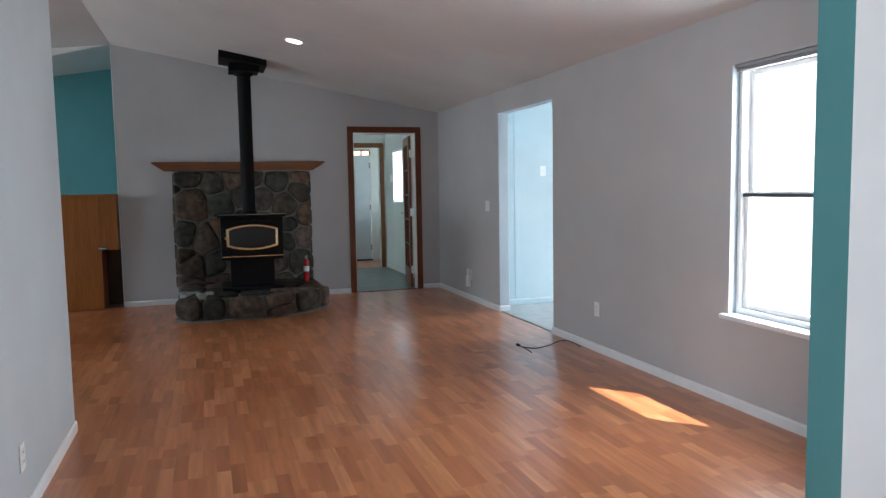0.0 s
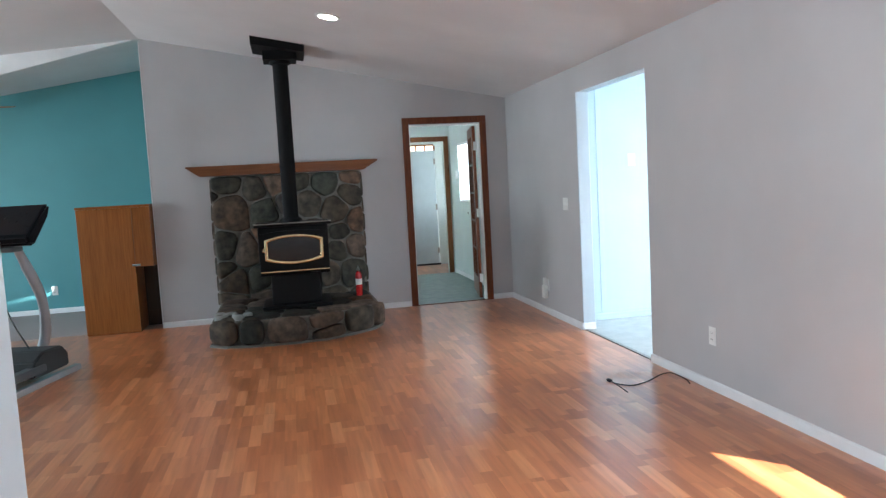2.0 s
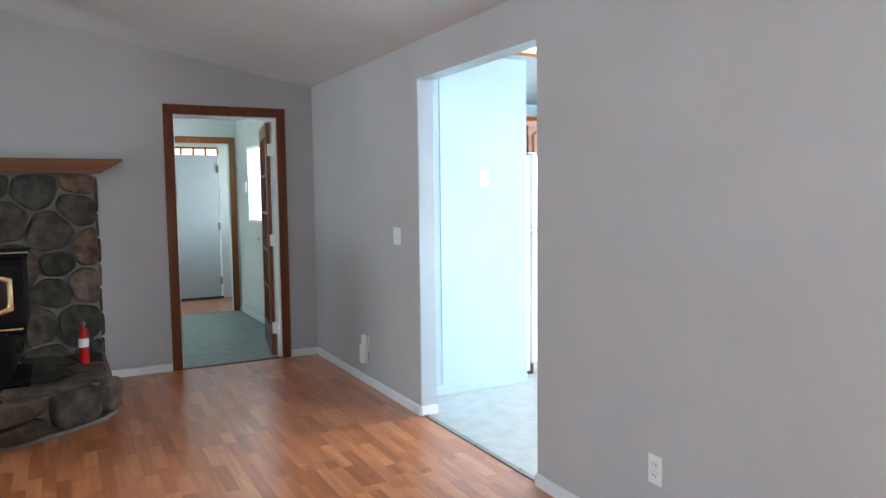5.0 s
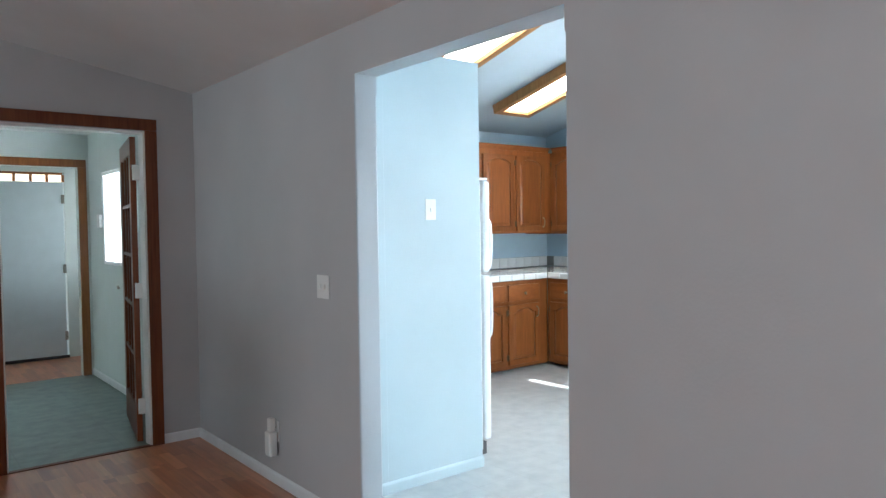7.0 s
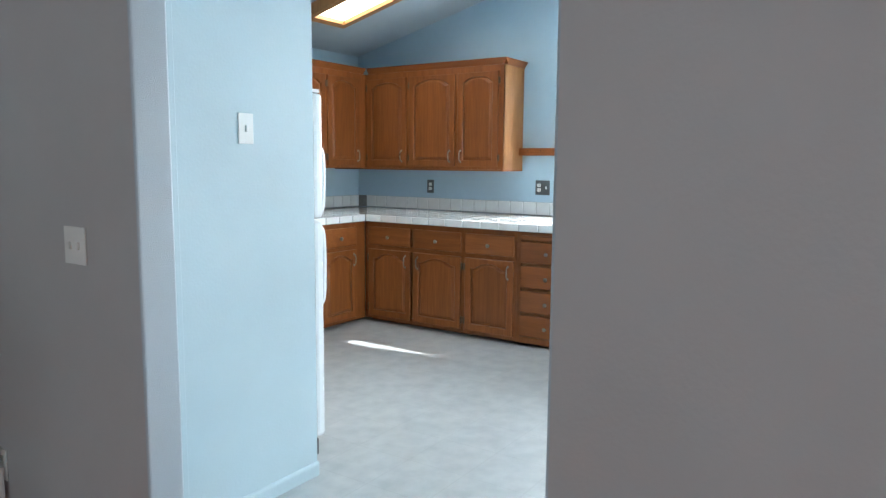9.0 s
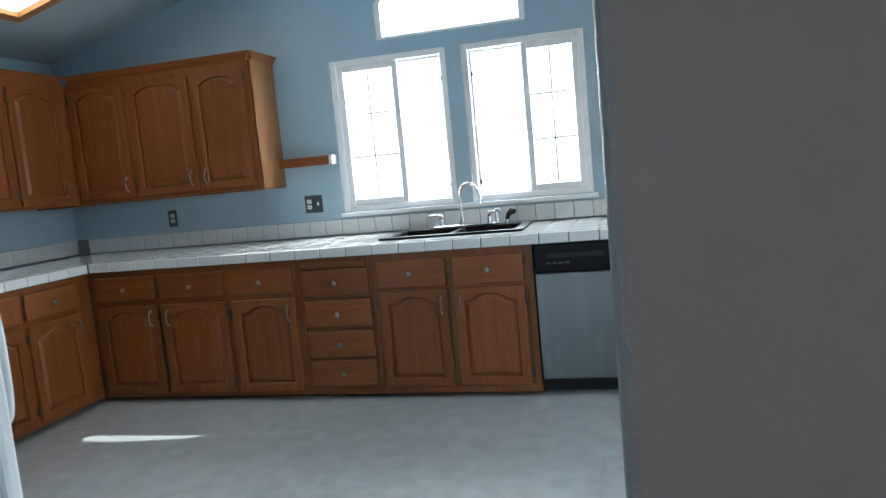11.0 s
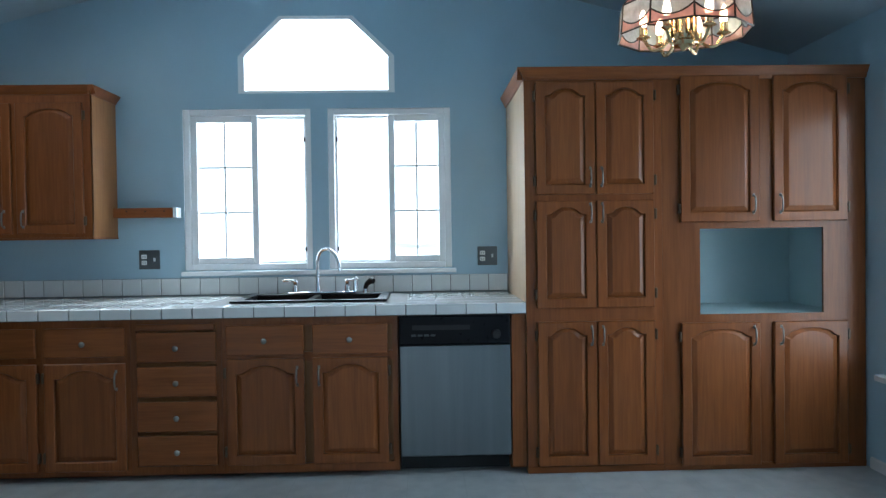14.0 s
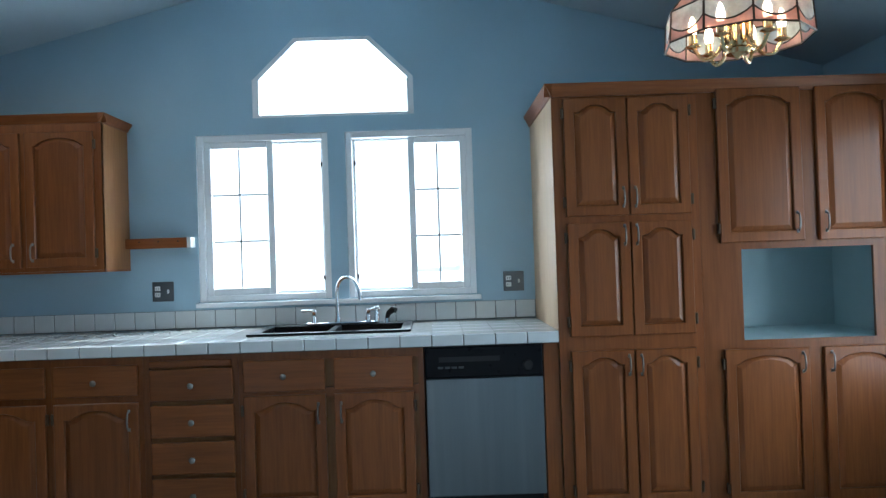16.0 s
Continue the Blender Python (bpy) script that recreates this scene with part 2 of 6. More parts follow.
CABINET_BROWN = wood("brown_veneer", (0.24, 0.078, 0.018), (0.34, 0.122, 0.032), 0.35)
STONE = stone()
# Pebble grey kept pale to paint in the highlights on the hearth.
LIT_PEBBLE = plain("pebble_painted_highlight", (0.26, 0.27, 0.26), 0.6, vary=0.3, scale=14)
MORTAR = plain("mortar", (0.18, 0.172, 0.155), 0.92, vary=0.2, scale=40)
BLACK_STEEL = plain("black_stove_paint", (0.006, 0.006, 0.007), 0.5, spec=0.14)
PIPE_STEEL = plain("matte_black_pipe", (0.007, 0.007, 0.008), 0.65, spec=0.15)
BRASS = plain("polished_brass", (0.70, 0.53, 0.30), 0.24, 1.0, 0.03, 1.5)
CHROME = plain("chrome", (0.8, 0.81, 0.83), 0.12, 1.0, 0.03)
NICKEL = plain("brushed_nickel", (0.30, 0.285, 0.26), 0.3, 1.0)
BRONZE = plain("antique_hinge", (0.13, 0.09, 0.06), 0.4, 0.9)
def brushed_steel():
    """Stainless steel with faint upright streaks."""
    k = Mat("stainless_steel", 0.33, 1.0)
    k.colour(k.ramp(k.noise(2.0, 5, (9, 9, 0.35)), [(0.3, (0.185, 0.20, 0.215)), (0.7, (0.225, 0.24, 0.25))]))
    k.rough(k.noise(3.0, 4, (40, 40, 0.6)), 0.26, 0.42)
    return k.m


STEEL = brushed_steel()
BLACK_GLOSS = plain("black_gloss_plastic", (0.006, 0.006, 0.008), 0.3, spec=0.14)
BLACK_RUBBER = plain("black_rubber", (0.015, 0.015, 0.016), 0.7)
DARK_GREY = plain("dark_grey_plastic", (0.06, 0.062, 0.066), 0.45)
SILVER_PAINT = plain("silver_paint", (0.36, 0.37, 0.39), 0.35, 0.5)
TILE_WHITE = plain("white_glazed_tile", (0.74, 0.75, 0.74), 0.12, vary=0.04, scale=5, coat=0.4)
GROUT = plain("grey_grout", (0.20, 0.195, 0.185), 0.9, vary=0.2, scale=30)
FRIDGE_WHITE = plain("white_enamel", (0.78, 0.80, 0.81), 0.25, vary=0.02)
PLATE_GREY = plain("pewter_plate", (0.13, 0.135, 0.14), 0.35, 0.7)
RED_PAINT = plain("red_enamel", (0.45, 0.015, 0.018), 0.25)
LABEL_PAPER = plain("label_paper", (0.7, 0.7, 0.68), 0.6)
NICHE_PAINT = paint("niche_pale_paint", (0.50, 0.60, 0.62))
STOVE_GLASS = plain("stove_glass", (0.005, 0.005, 0.007), 0.11, spec=0.4, vary=0.3)
PANE = glass("window_pane", clear=0.94)
SMOKE_GLASS = shade_glass("smoky_shade_glass", (0.86, 0.84, 0.82), 0.42)
PINK_GLASS = shade_glass("rose_shade_glass", (0.80, 0.40, 0.33), 0.62)
BULB = glow("lit_bulb", (1.0, 0.74, 0.44), 22.0)
TUBE_LIGHT = glow("lit_diffuser", (1.0, 0.90, 0.76), 3.5)
CAN_LIGHT = glow("lit_downlight", (1.0, 0.90, 0.74), 5.0)
LEAD_CAME = plain("dark_lead_came", (0.05, 0.035, 0.03), 0.4, 0.8)
DIRT = plain("dry_ground", (0.30, 0.26, 0.20), 0.95, vary=0.25, scale=2)
SHINGLE = plain("roof_shingle", (0.12, 0.11, 0.10), 0.9, vary=0.2)


# ---- mesh helpers ----
OFFSET = {}


def thing(name, at, label, category, group=""):
    ob = new(name)
    ob.location = at
    ob.empty_display_size = 0.1
    OFFSET[ob.name] = Vector(at)
    return tagged(ob, label, category, group)


def finish(bm, name, mats, shift=None, smooth=0.0):
    bmesh.ops.recalc_face_normals(bm, faces=bm.faces)
    if shift is not None:
        bmesh.ops.translate(bm, verts=bm.verts, vec=-shift)
    me = bpy.data.meshes.new(name)
    bm.to_mesh(me)
    bm.free()
    for m in mats if isinstance(mats, (list, tuple)) else [mats]:
        me.materials.append(m)
    if smooth:
        me.shade_smooth()
        me.set_sharp_from_angle(angle=radians(smooth))
    return me


def part(name, bm, mat, parent, label="", smooth=0.0):
    """One mesh object under a thing or a part; bm in world places."""
    shift = OFFSET.get(parent.name, Vector((0, 0, 0)))
    ob = new(name, finish(bm, name, mat, shift, smooth))
    ob.parent = parent
    OFFSET[ob.name] = shift
    if label:
        tagged(ob, label)
    return ob


def single(name, bm, mat, label, category, at=None, group="", smooth=0.0):
    """A thing that is one mesh, its origin at its base."""
    vs = [v.co for v in bm.verts]
    at = Vector(at) if at else Vector((sum(v.x for v in vs) / len(vs), sum(v.y for v in vs) / len(vs), min(v.z for v in vs)))
    ob = new(name, finish(bm, name, mat, at, smooth))
    ob.location = at
    OFFSET[ob.name] = at
    return tagged(ob, label, category, group)


def structure(name, bm, mats, label="", smooth=0.0):
    ob = new(name, finish(bm, name, mats, None, smooth))
    OFFSET[ob.name] = Vector((0, 0, 0))
    return tagged(ob, label, name.split("_")[0], kind="structure")


def add_box(bm, a, b, bev=0.0, seg=2, mi=0):
    x0, x1 = sorted((a[0], b[0]))
    y0, y1 = sorted((a[1], b[1]))
    z0, z1 = sorted((a[2], b[2]))
    vs = [bm.verts.new((x, y, z)) for x in (x0, x1) for y in (y0, y1) for z in (z0, z1)]
    fs = [bm.faces.new([vs[i] for i in f]) for f in ((0, 1, 3, 2), (4, 6, 7, 5), (0, 4, 5, 1), (2, 3, 7, 6), (0, 2, 6, 4), (1, 5, 7, 3))]
    for f in fs:
        f.material_index = mi
    if bev:
        es = list({e for f in fs for e in f.edges})
        bmesh.ops.bevel(bm, geom=es, offset=bev, segments=seg, affect="EDGES", profile=0.5)
    return bm


def boxes(*pairs, bev=0.0, seg=2):
    bm = bmesh.new()
    for a, b in pairs:
        add_box(bm, a, b, bev, seg)
    return bm


def prism(bm, pts, w0, w1, put):
    """A flat outline (u, v) drawn from depth w0 to w1; put turns (u, v, w) into a place."""
    lo = [bm.verts.new(put(u, v, w0)) for u, v in pts]
    hi = [bm.verts.new(put(u, v, w1)) for u, v in pts]
    n = len(pts)
    bm.faces.new(lo)
    bm.faces.new(hi)
    for i in range(n):
        bm.faces.new((lo[i], lo[(i + 1) % n], hi[(i + 1) % n], hi[i]))
    return bm


def lathe(bm, profile, centre, n=20, axis="z", close=True):
    """Rings of (radius, height) turned about an axis through centre."""
    def place(r, h, a):
        c, s = r * math.cos(a), r * math.sin(a)
        d = {"z": (c, s, h), "x": (h, c, s), "y": (c, h, s)}[axis]
        return Vector(centre) + Vector(d)
    rings = [[bm.verts.new(place(r, h, 2 * math.pi * i / n)) for i in range(n)] for r, h in profile]
    for p, q in zip(rings, rings[1:]):
        for i in range(n):
            bm.faces.new((p[i], p[(i + 1) % n], q[(i + 1) % n], q[i]))
    if close:
        bm.faces.new(rings[0])
        bm.faces.new(rings[-1])
    return bm


def tube(bm, pts, r, n=8, cap=True, flat=1.0):
    """A round bar along points."""
    pts = [Vector(p) for p in pts]
    rings = []
    up = None
    for i, p in enumerate(pts):
        d = (pts[min(i + 1, len(pts) - 1)] - pts[max(i - 1, 0)]).normalized()
        if up is None:
            up = Vector((0, 0, 1)) if abs(d.z) < 0.9 else Vector((1, 0, 0))
        side = d.cross(up).normalized()
        up = side.cross(d).normalized()
        rad = r[i] if isinstance(r, (list, tuple)) else r
        rings.append([bm.verts.new(p + rad * (math.cos(2 * math.pi * k / n) * side + flat * math.sin(2 * math.pi * k / n) * up)) for k in range(n)])
    for a, b in zip(rings, rings[1:]):
        for k in range(n):
            bm.faces.new((a[k], a[(k + 1) % n], b[(k + 1) % n], b[k]))
    if cap:
        bm.faces.new(rings[0])
        bm.faces.new(rings[-1])
    return bm


def curve_points(ctrl, steps=8):
    """A smooth line through control points."""
    c = [Vector(p) for p in ctrl]
    c = [2 * c[0] - c[1]] + c + [2 * c[-1] - c[-2]]
    out = []
    for i in range(1, len(c) - 2):
        p0, p1, p2, p3 = c[i - 1:i + 3]
        for k in range(steps):
            t = k / steps
            out.append(0.5 * (2 * p1 + (p2 - p0) * t + (2 * p0 - 5 * p1 + 4 * p2 - p3) * t * t + (3 * p1 - p0 - 3 * p2 + p3) * t ** 3))
    out.append(c[-2])
    return out


def along_x(y):
    """(u, v, w) with u along x, v up and w behind the plane at y."""
    return lambda u, v, w: (u, y + w, v)


def along_y(x):
    return lambda u, v, w: (x + w, u, v)


def wall(name, axis, face, back, u0, u1, top, holes, mats, label, extra=(), sides=(0, 1, 2)):
    """A wall with thickness from face to back; top is a height or a list of (u, z); holes are (u0, u1, z0, z1).
    Material 0 on the face, 1 on the back, 2 in the reveals."""
    line = [(u0, top), (u1, top)] if isinstance(top, (int, float)) else top
    def top_at(u):
        for (a, za), (b, zb) in zip(line, line[1:]):
            if a <= u <= b:
                return za + (zb - za) * (u - a) / (b - a)
        return line[0][1] if u < line[0][0] else line[-1][1]
    us = sorted({u0, u1, *[h[i] for h in holes for i in (0, 1)], *[u for u, _ in line if u0 < u < u1], *extra})
    zs = sorted({0.0, *[h[i] for h in holes for i in (2, 3)]})
    bm = bmesh.new()
    cache = {}
    put = along_x(0) if axis == "x" else along_y(0)
    def vert(i, j, w):
        if (i, j, w) not in cache:
            z = min(zs[j], top_at(us[i])) if j < len(zs) else top_at(us[i])
            cache[i, j, w] = bm.verts.new(put(us[i], z, w))
        return cache[i, j, w]
    def solid(i, j):
        if not (0 <= i < len(us) - 1 and 0 <= j < len(zs)):
            return False
        um, z0 = (us[i] + us[i + 1]) / 2, zs[j]
        return not any(h[0] < um < h[1] and h[2] <= z0 + 1e-6 and z0 + 1e-6 < h[3] for h in holes)
    for i in range(len(us) - 1):
        for j in range(len(zs)):
            if not solid(i, j):
                continue
            for w, mi in ((face, 0), (back, 1)):
                bm.faces.new([vert(i + a, j + b, w) for a, b in ((0, 0), (1, 0), (1, 1), (0, 1))]).material_index = sides[mi]
            for di, dj, c in ((-1, 0, ((0, 0), (0, 1))), (1, 0, ((1, 0), (1, 1))), (0, -1, ((0, 0), (1, 0))), (0, 1, ((0, 1), (1, 1)))):
                if not solid(i + di, j + dj):
                    q = [vert(i + a, j + b, face) for a, b in c] + [vert(i + a, j + b, back) for a, b in reversed(c)]
                    bm.faces.new(q).material_index = sides[2]
    return structure(name, bm, mats, label)


def slab(name, corners, thick, mat, label):
    """A flat or sloping sheet with thickness above its four corners."""
    bm = bmesh.new()
    lo = [bm.verts.new(c) for c in corners]
    hi = [bm.verts.new(Vector(c) + Vector((0, 0, thick))) for c in corners]
    bm.faces.new(lo)
    bm.faces.new(hi)
    for i in range(len(lo)):
        k = (i + 1) % len(lo)
        bm.faces.new((lo[i], lo[k], hi[k], hi[i]))
    return structure(name, bm, mat, label)


# ---- the shell ----
XR = 3.465      # living side of the wall to the kitchen
YB = 9.89       # wall behind the stove
XK = 7.878      # kitchen window wall
KY0, KY1 = 4.46, 10.77
RIDGE_X, RIDGE_Z = -0.46, 3.045
EAVE_Z = 2.335
KR_Y, KR_Z, KS = 7.5, 3.28, 0.26


def living_z(x):
    return EAVE_Z + (RIDGE_Z - EAVE_Z) * (XR - x) / (XR - RIDGE_X) if x > RIDGE_X else RIDGE_Z - 0.11 * (RIDGE_X - x)


def kitchen_z(y):
    return KR_Z - KS * abs(y - KR_Y)


ks = wall("wall_kitchen_side", "y", XR, XR + 0.117, 2.423, KY1, 2.42, [(3.42, 4.28, 0.56, 2.02), (6.575, 7.82, 0.0, 2.11)], [GREY_PAINT, BLUE_PAINT, JAMB_PAINT], "grey painted textured wall with a wide opening to the kitchen")
bm = bmesh.new()
bm.from_mesh(ks.data)
corners = [e for e in bm.edges if all(any(abs(v.co.y - y) < 1e-4 for y in (6.575, 7.82)) and v.co.z < 2.12 for v in e.verts) and abs(e.verts[0].co.z - e.verts[1].co.z) > 0.1 and len({f.material_index for f in e.link_faces}) > 1]
for f in bmesh.ops.bevel(bm, geom=corners, offset=0.008, segments=3, affect="EDGES", profile=0.5)["faces"]:
    f.material_index = 2
bm.to_mesh(ks.data)
bm.free()
wall("wall_kitchen_gable", "y", XR + 0.035, XR + 0.117, KY0 - 0.12, KY1, [(KY0 - 0.12, kitchen_z(KY0 - 0.12) + 0.05), (KR_Y, KR_Z + 0.05), (KY1, kitchen_z(KY1) + 0.05)], [(KY0 - 0.12, KY1, 0.0, 2.42)], [BLUE_PAINT], "blue painted gable over the kitchen opening", sides=(0, 0, 0))
wall("wall_stove", "x", YB, YB + 0.11, RIDGE_X, XR, [(RIDGE_X, RIDGE_Z + 0.02), (XR, EAVE_Z + 0.02)], [(2.315, 3.15, 0.0, 2.06)], [GREY_PAINT, HALL_PAINT, WHITE_TRIM], "grey painted wall behind the wood stove with a doorway")
wall("wall_entry_left", "y", -0.24, -0.36, -2.0, 5.2, 3.1, [(-1.5, 0.9, 0.4, 2.2)], [ENTRY_PAINT], "pale grey textured wall beside the entry", sides=(0, 0, 0))
wall("wall_family_near", "x", 5.2, 5.08, -6.0, -0.36, 3.1, [], [TEAL_PAINT], "painted wall of the family room", sides=(0, 0, 0))
wall("wall_family_left", "y", -6.0, -6.12, 5.08, 11.86, 3.1, [(6.4, 10.0, 0.6, 2.2)], [TEAL_PAINT, GREY_PAINT, WHITE_TRIM], "painted wall of the family room with a wide window")
wall("wall_teal", "x", 11.75, 11.86, -6.12, -0.35, 3.1, [], [TEAL_PAINT], "teal painted wall with white baseboard", sides=(0, 0, 0))
wall("wall_teal_side", "y", -0.46, -0.35, YB + 0.11, 11.75, 3.1, [], [TEAL_PAINT, HALL_PAINT], "teal side wall behind the stove wall", sides=(0, 1, 0))
wall("wall_entry_right", "y", 2.93, 3.05, -2.0, 2.4225, 2.5, [], [ENTRY_LIT_PAINT], "textured entry wall, window light painted into its pale colour", sides=(0, 0, 0))
wall("wall_wing", "x", 2.423, 2.558, 2.322, XR - 0.001, 2.6, [], [ENTRY_LIT_PAINT, GREY_PAINT, TEAL_PAINT], "short wing wall with a daylight-lightened face and a teal painted end")
wall("wall_entry_back", "x", -2.0, -2.12, -0.36, 3.33, 3.1, [], [ENTRY_PAINT, GREY_PAINT, WHITE_TRIM], "pale wall behind the entry")
OCT = (7.09, 8.115, 2.262, 2.768)
kw = wall("wall_kitchen_window", "y", XK, XK + 0.13, KY0 - 0.12, KY1 + 0.12, [(KY0 - 0.12, kitchen_z(KY0 - 0.12) + 0.05), (KR_Y, KR_Z + 0.05), (KY1 + 0.12, kitchen_z(KY1 + 0.12) + 0.05)],
          [(7.645, 8.48, 1.105, 2.16), (6.727, 7.535, 1.105, 2.16), OCT], [BLUE_PAINT, GREY_PAINT, VINYL_FRAME], "blue painted gable wall with two sliding windows and an octagonal one", extra=(5.29, 9.71))
bm = bmesh.new()
prism(bm, [(8.115, 2.505), (8.115, 2.768), (7.845, 2.768)], 0, 0.13, along_y(XK))
prism(bm, [(7.09, 2.505), (7.36, 2.768), (7.09, 2.768)], 0, 0.13, along_y(XK))
structure("wall_gable_corners", bm, BLUE_PAINT, "blue corners beside the gable window")
wall("wall_kitchen_far", "x", KY1, KY1 + 0.12, XR, XK, kitchen_z(KY1) + 0.03, [], [BLUE_PAINT], "blue painted kitchen wall behind the corner cabinets", sides=(0, 0, 0))
wall("wall_dining", "x", KY0, KY0 - 0.12, XR + 0.117, XK, kitchen_z(KY0) + 0.03, [(5.3, 6.87, 0.54, 2.05)], [BLUE_PAINT, GREY_PAINT, VINYL_FRAME], "blue painted dining wall with a blind-covered window")
wall("wall_refrigerator_stub", "x", 8.17, 8.29, XR + 0.117, 4.52, 2.36, [], [STUB_LIT_PAINT], "blue stub wall beside the refrigerator, daylight painted into its colour", sides=(0, 0, 0))
wall("wall_hall_right", "y", 3.42, 3.465, YB + 0.11, 12.7, 2.42, [(11.58, 12.2, 1.11, 1.96)], [HALL_PAINT, GREY_PAINT, WHITE_TRIM], "pale hall wall with a small window")
wall("wall_hall_left", "y", 1.6, 1.5, YB + 0.11, 14.9, 2.42, [], [HALL_PAINT], "pale hall wall", sides=(0, 0, 0))
wall("wall_hall_back", "x", 12.7, 12.8, 1.5, 4.2, 2.42, [(2.42, 3.32, 0.0, 2.04)], [HALL_PAINT], "pale hall wall with a pine-trimmed doorway", sides=(0, 0, 0))
wall("wall_back_room", "x", 13.95, 14.05, 1.5, 4.2, 2.42, [(2.6, 3.44, 0.02, 2.08)], [HALL_PAINT], "pale wall round the back door", sides=(0, 0, 0))
# The opening is added only to let the fill lamp in.
wall("wall_back_room_right", "y", 4.1, 4.2, 12.8, 13.95, 2.42, [(13.0, 13.8, 0.95, 2.05)], [HALL_PAINT, GREY_PAINT, WHITE_TRIM], "pale back room wall with an unseen opening added for the fill lamp")

slab("ceiling_living", [(RIDGE_X, -2.1, RIDGE_Z), (3.62, -2.1, living_z(3.62)), (3.5, YB + 0.02, living_z(3.5)), (RIDGE_X, YB + 0.02, RIDGE_Z)], 0.06, CEILING_PAINT, "textured off-white vaulted ceiling")
slab("ceiling_family", [(-6.1, 5.0, living_z(-6.1)), (RIDGE_X, 5.0, RIDGE_Z), (RIDGE_X, YB + 0.02, RIDGE_Z), (-6.1, YB + 0.02, living_z(-6.1))], 0.06, CEILING_PAINT, "textured off-white sloping ceiling")
slab("ceiling_entry", [(-0.46, -2.1, RIDGE_Z - 0.004), (-0.3, -2.1, RIDGE_Z - 0.004), (-0.3, 5.0, RIDGE_Z - 0.004), (-0.46, 5.0, RIDGE_Z - 0.004)], 0.05, CEILING_PAINT, "ceiling edge over the entry wall")
slab("ceiling_teal_room", [(-6.1, YB + 0.053, 2.135), (RIDGE_X, YB + 0.053, 3.094), (RIDGE_X, 11.8, 3.094), (-6.1, 11.8, 2.135)], 0.06, CEILING_PAINT, "white sloping ceiling of the teal room")
bm = bmesh.new()
prism(bm, [(RIDGE_X, 3.055), (-6.0, living_z(-6.0) + 0.02), (-6.0, 1.61)], 0, 0.03, along_x(YB + 0.022))
structure("header_teal_room", bm, WHITE_TRIM, "white header between the two sloping ceilings")
slab("ceiling_kitchen_far", [(XR + 0.04, KR_Y, KR_Z), (8.28, KR_Y, KR_Z), (8.28, KY1 + 0.3, kitchen_z(KY1 + 0.3)), (XR + 0.04, KY1 + 0.3, kitchen_z(KY1 + 0.3))], 0.12, KITCHEN_CEILING, "pale blue textured vaulted kitchen ceiling")
slab("ceiling_kitchen_near", [(XR + 0.04, KY0 - 0.3, kitchen_z(KY0 - 0.3)), (8.28, KY0 - 0.3, kitchen_z(KY0 - 0.3)), (8.28, KR_Y, KR_Z), (XR + 0.04, KR_Y, KR_Z)], 0.12, KITCHEN_CEILING, "pale blue textured vaulted kitchen ceiling")
slab("ceiling_hall", [(1.5, YB + 0.1, 2.36), (4.2, YB + 0.1, 2.36), (4.2, 14.05, 2.36), (1.5, 14.05, 2.36)], 0.06, CEILING_PAINT, "white hall ceiling")
# Unseen slab, added to block sun from the back room opening.
slab("eave_back_room", [(4.2, 11.6, 2.36), (5.4, 11.6, 2.36), (5.4, 14.05, 2.36), (4.2, 14.05, 2.36)], 0.06, SHINGLE, "unseen slab added to keep sun out of the back room")
slab("eave_living", [(3.62, 2.4, 2.30), (4.18, 2.4, 2.21), (4.18, KY0 - 0.3, 2.21), (3.62, KY0 - 0.3, 2.30)], 0.1, SHINGLE, "roof eave over the living room window")


structure("ground", boxes(((-900, -900, -0.8), (900, 900, -0.6))), DIRT, "dry ground round the house")
floor = structure("floor", boxes(((-6.1, -2.1, -0.12), (XR + 0.02, YB + 0.02, -0.002))), SUBFLOOR, "orange-brown oak laminate floor laid in staggered three-strip planks")
structure("floor_kitchen", boxes(((XR + 0.02, KY0 - 0.1, -0.12), (XK + 0.1, KY1 + 0.1, -0.002))), KITCHEN_VINYL, "pale mottled vinyl kitchen floor")
structure("floor_hall", boxes(((1.5, YB + 0.02, -0.12), (XR, 12.75, -0.004))), HALL_VINYL, "grey-green vinyl hall floor")
structure("floor_back_room", boxes(((1.5, 12.75, -0.12), (4.2, 14.05, -0.002))), LAMINATE, "laminate floor of the back room")
structure("floor_carpet", boxes(((-6.1, YB + 0.02, -0.12), (-0.4, 11.8, 0.0))), CARPET, "grey-brown carpet of the teal room")
structure("threshold_kitchen", boxes(((XR + 0.012, 6.575, -0.004), (XR + 0.045, 7.815, 0.006)), bev=0.002), NICKEL, "thin metal floor strip at the kitchen opening")
structure("threshold_hall", boxes(((2.32, YB - 0.01, -0.004), (3.145, YB + 0.03, 0.006)), bev=0.002), TRIM_WOOD, "wooden floor strip at the hall door")


def baseboard(runs, label="white baseboard", mat=WHITE_TRIM):
    """Runs of (x0, y0, x1, y1, nx, ny): along a wall, standing off by n."""
    for x0, y0, x1, y1, nx, ny in runs:
        bm = bmesh.new()
        d = 0.012
        prof = [(0, 0), (d, 0), (d, 0.050), (d * 0.75, 0.057), (d * 0.3, 0.062), (0, 0.062)]
        ends = []
        for x, y in ((x0, y0), (x1, y1)):
            ends.append([bm.verts.new((x + nx * w, y + ny * w, z)) for w, z in prof])
        n = len(prof)
        for i in range(n):
            bm.faces.new((ends[0][i], ends[0][(i + 1) % n], ends[1][(i + 1) % n], ends[1][i]))
        bm.faces.new(ends[0])
        bm.faces.new(ends[1])
        structure("baseboard", bm, mat, label)


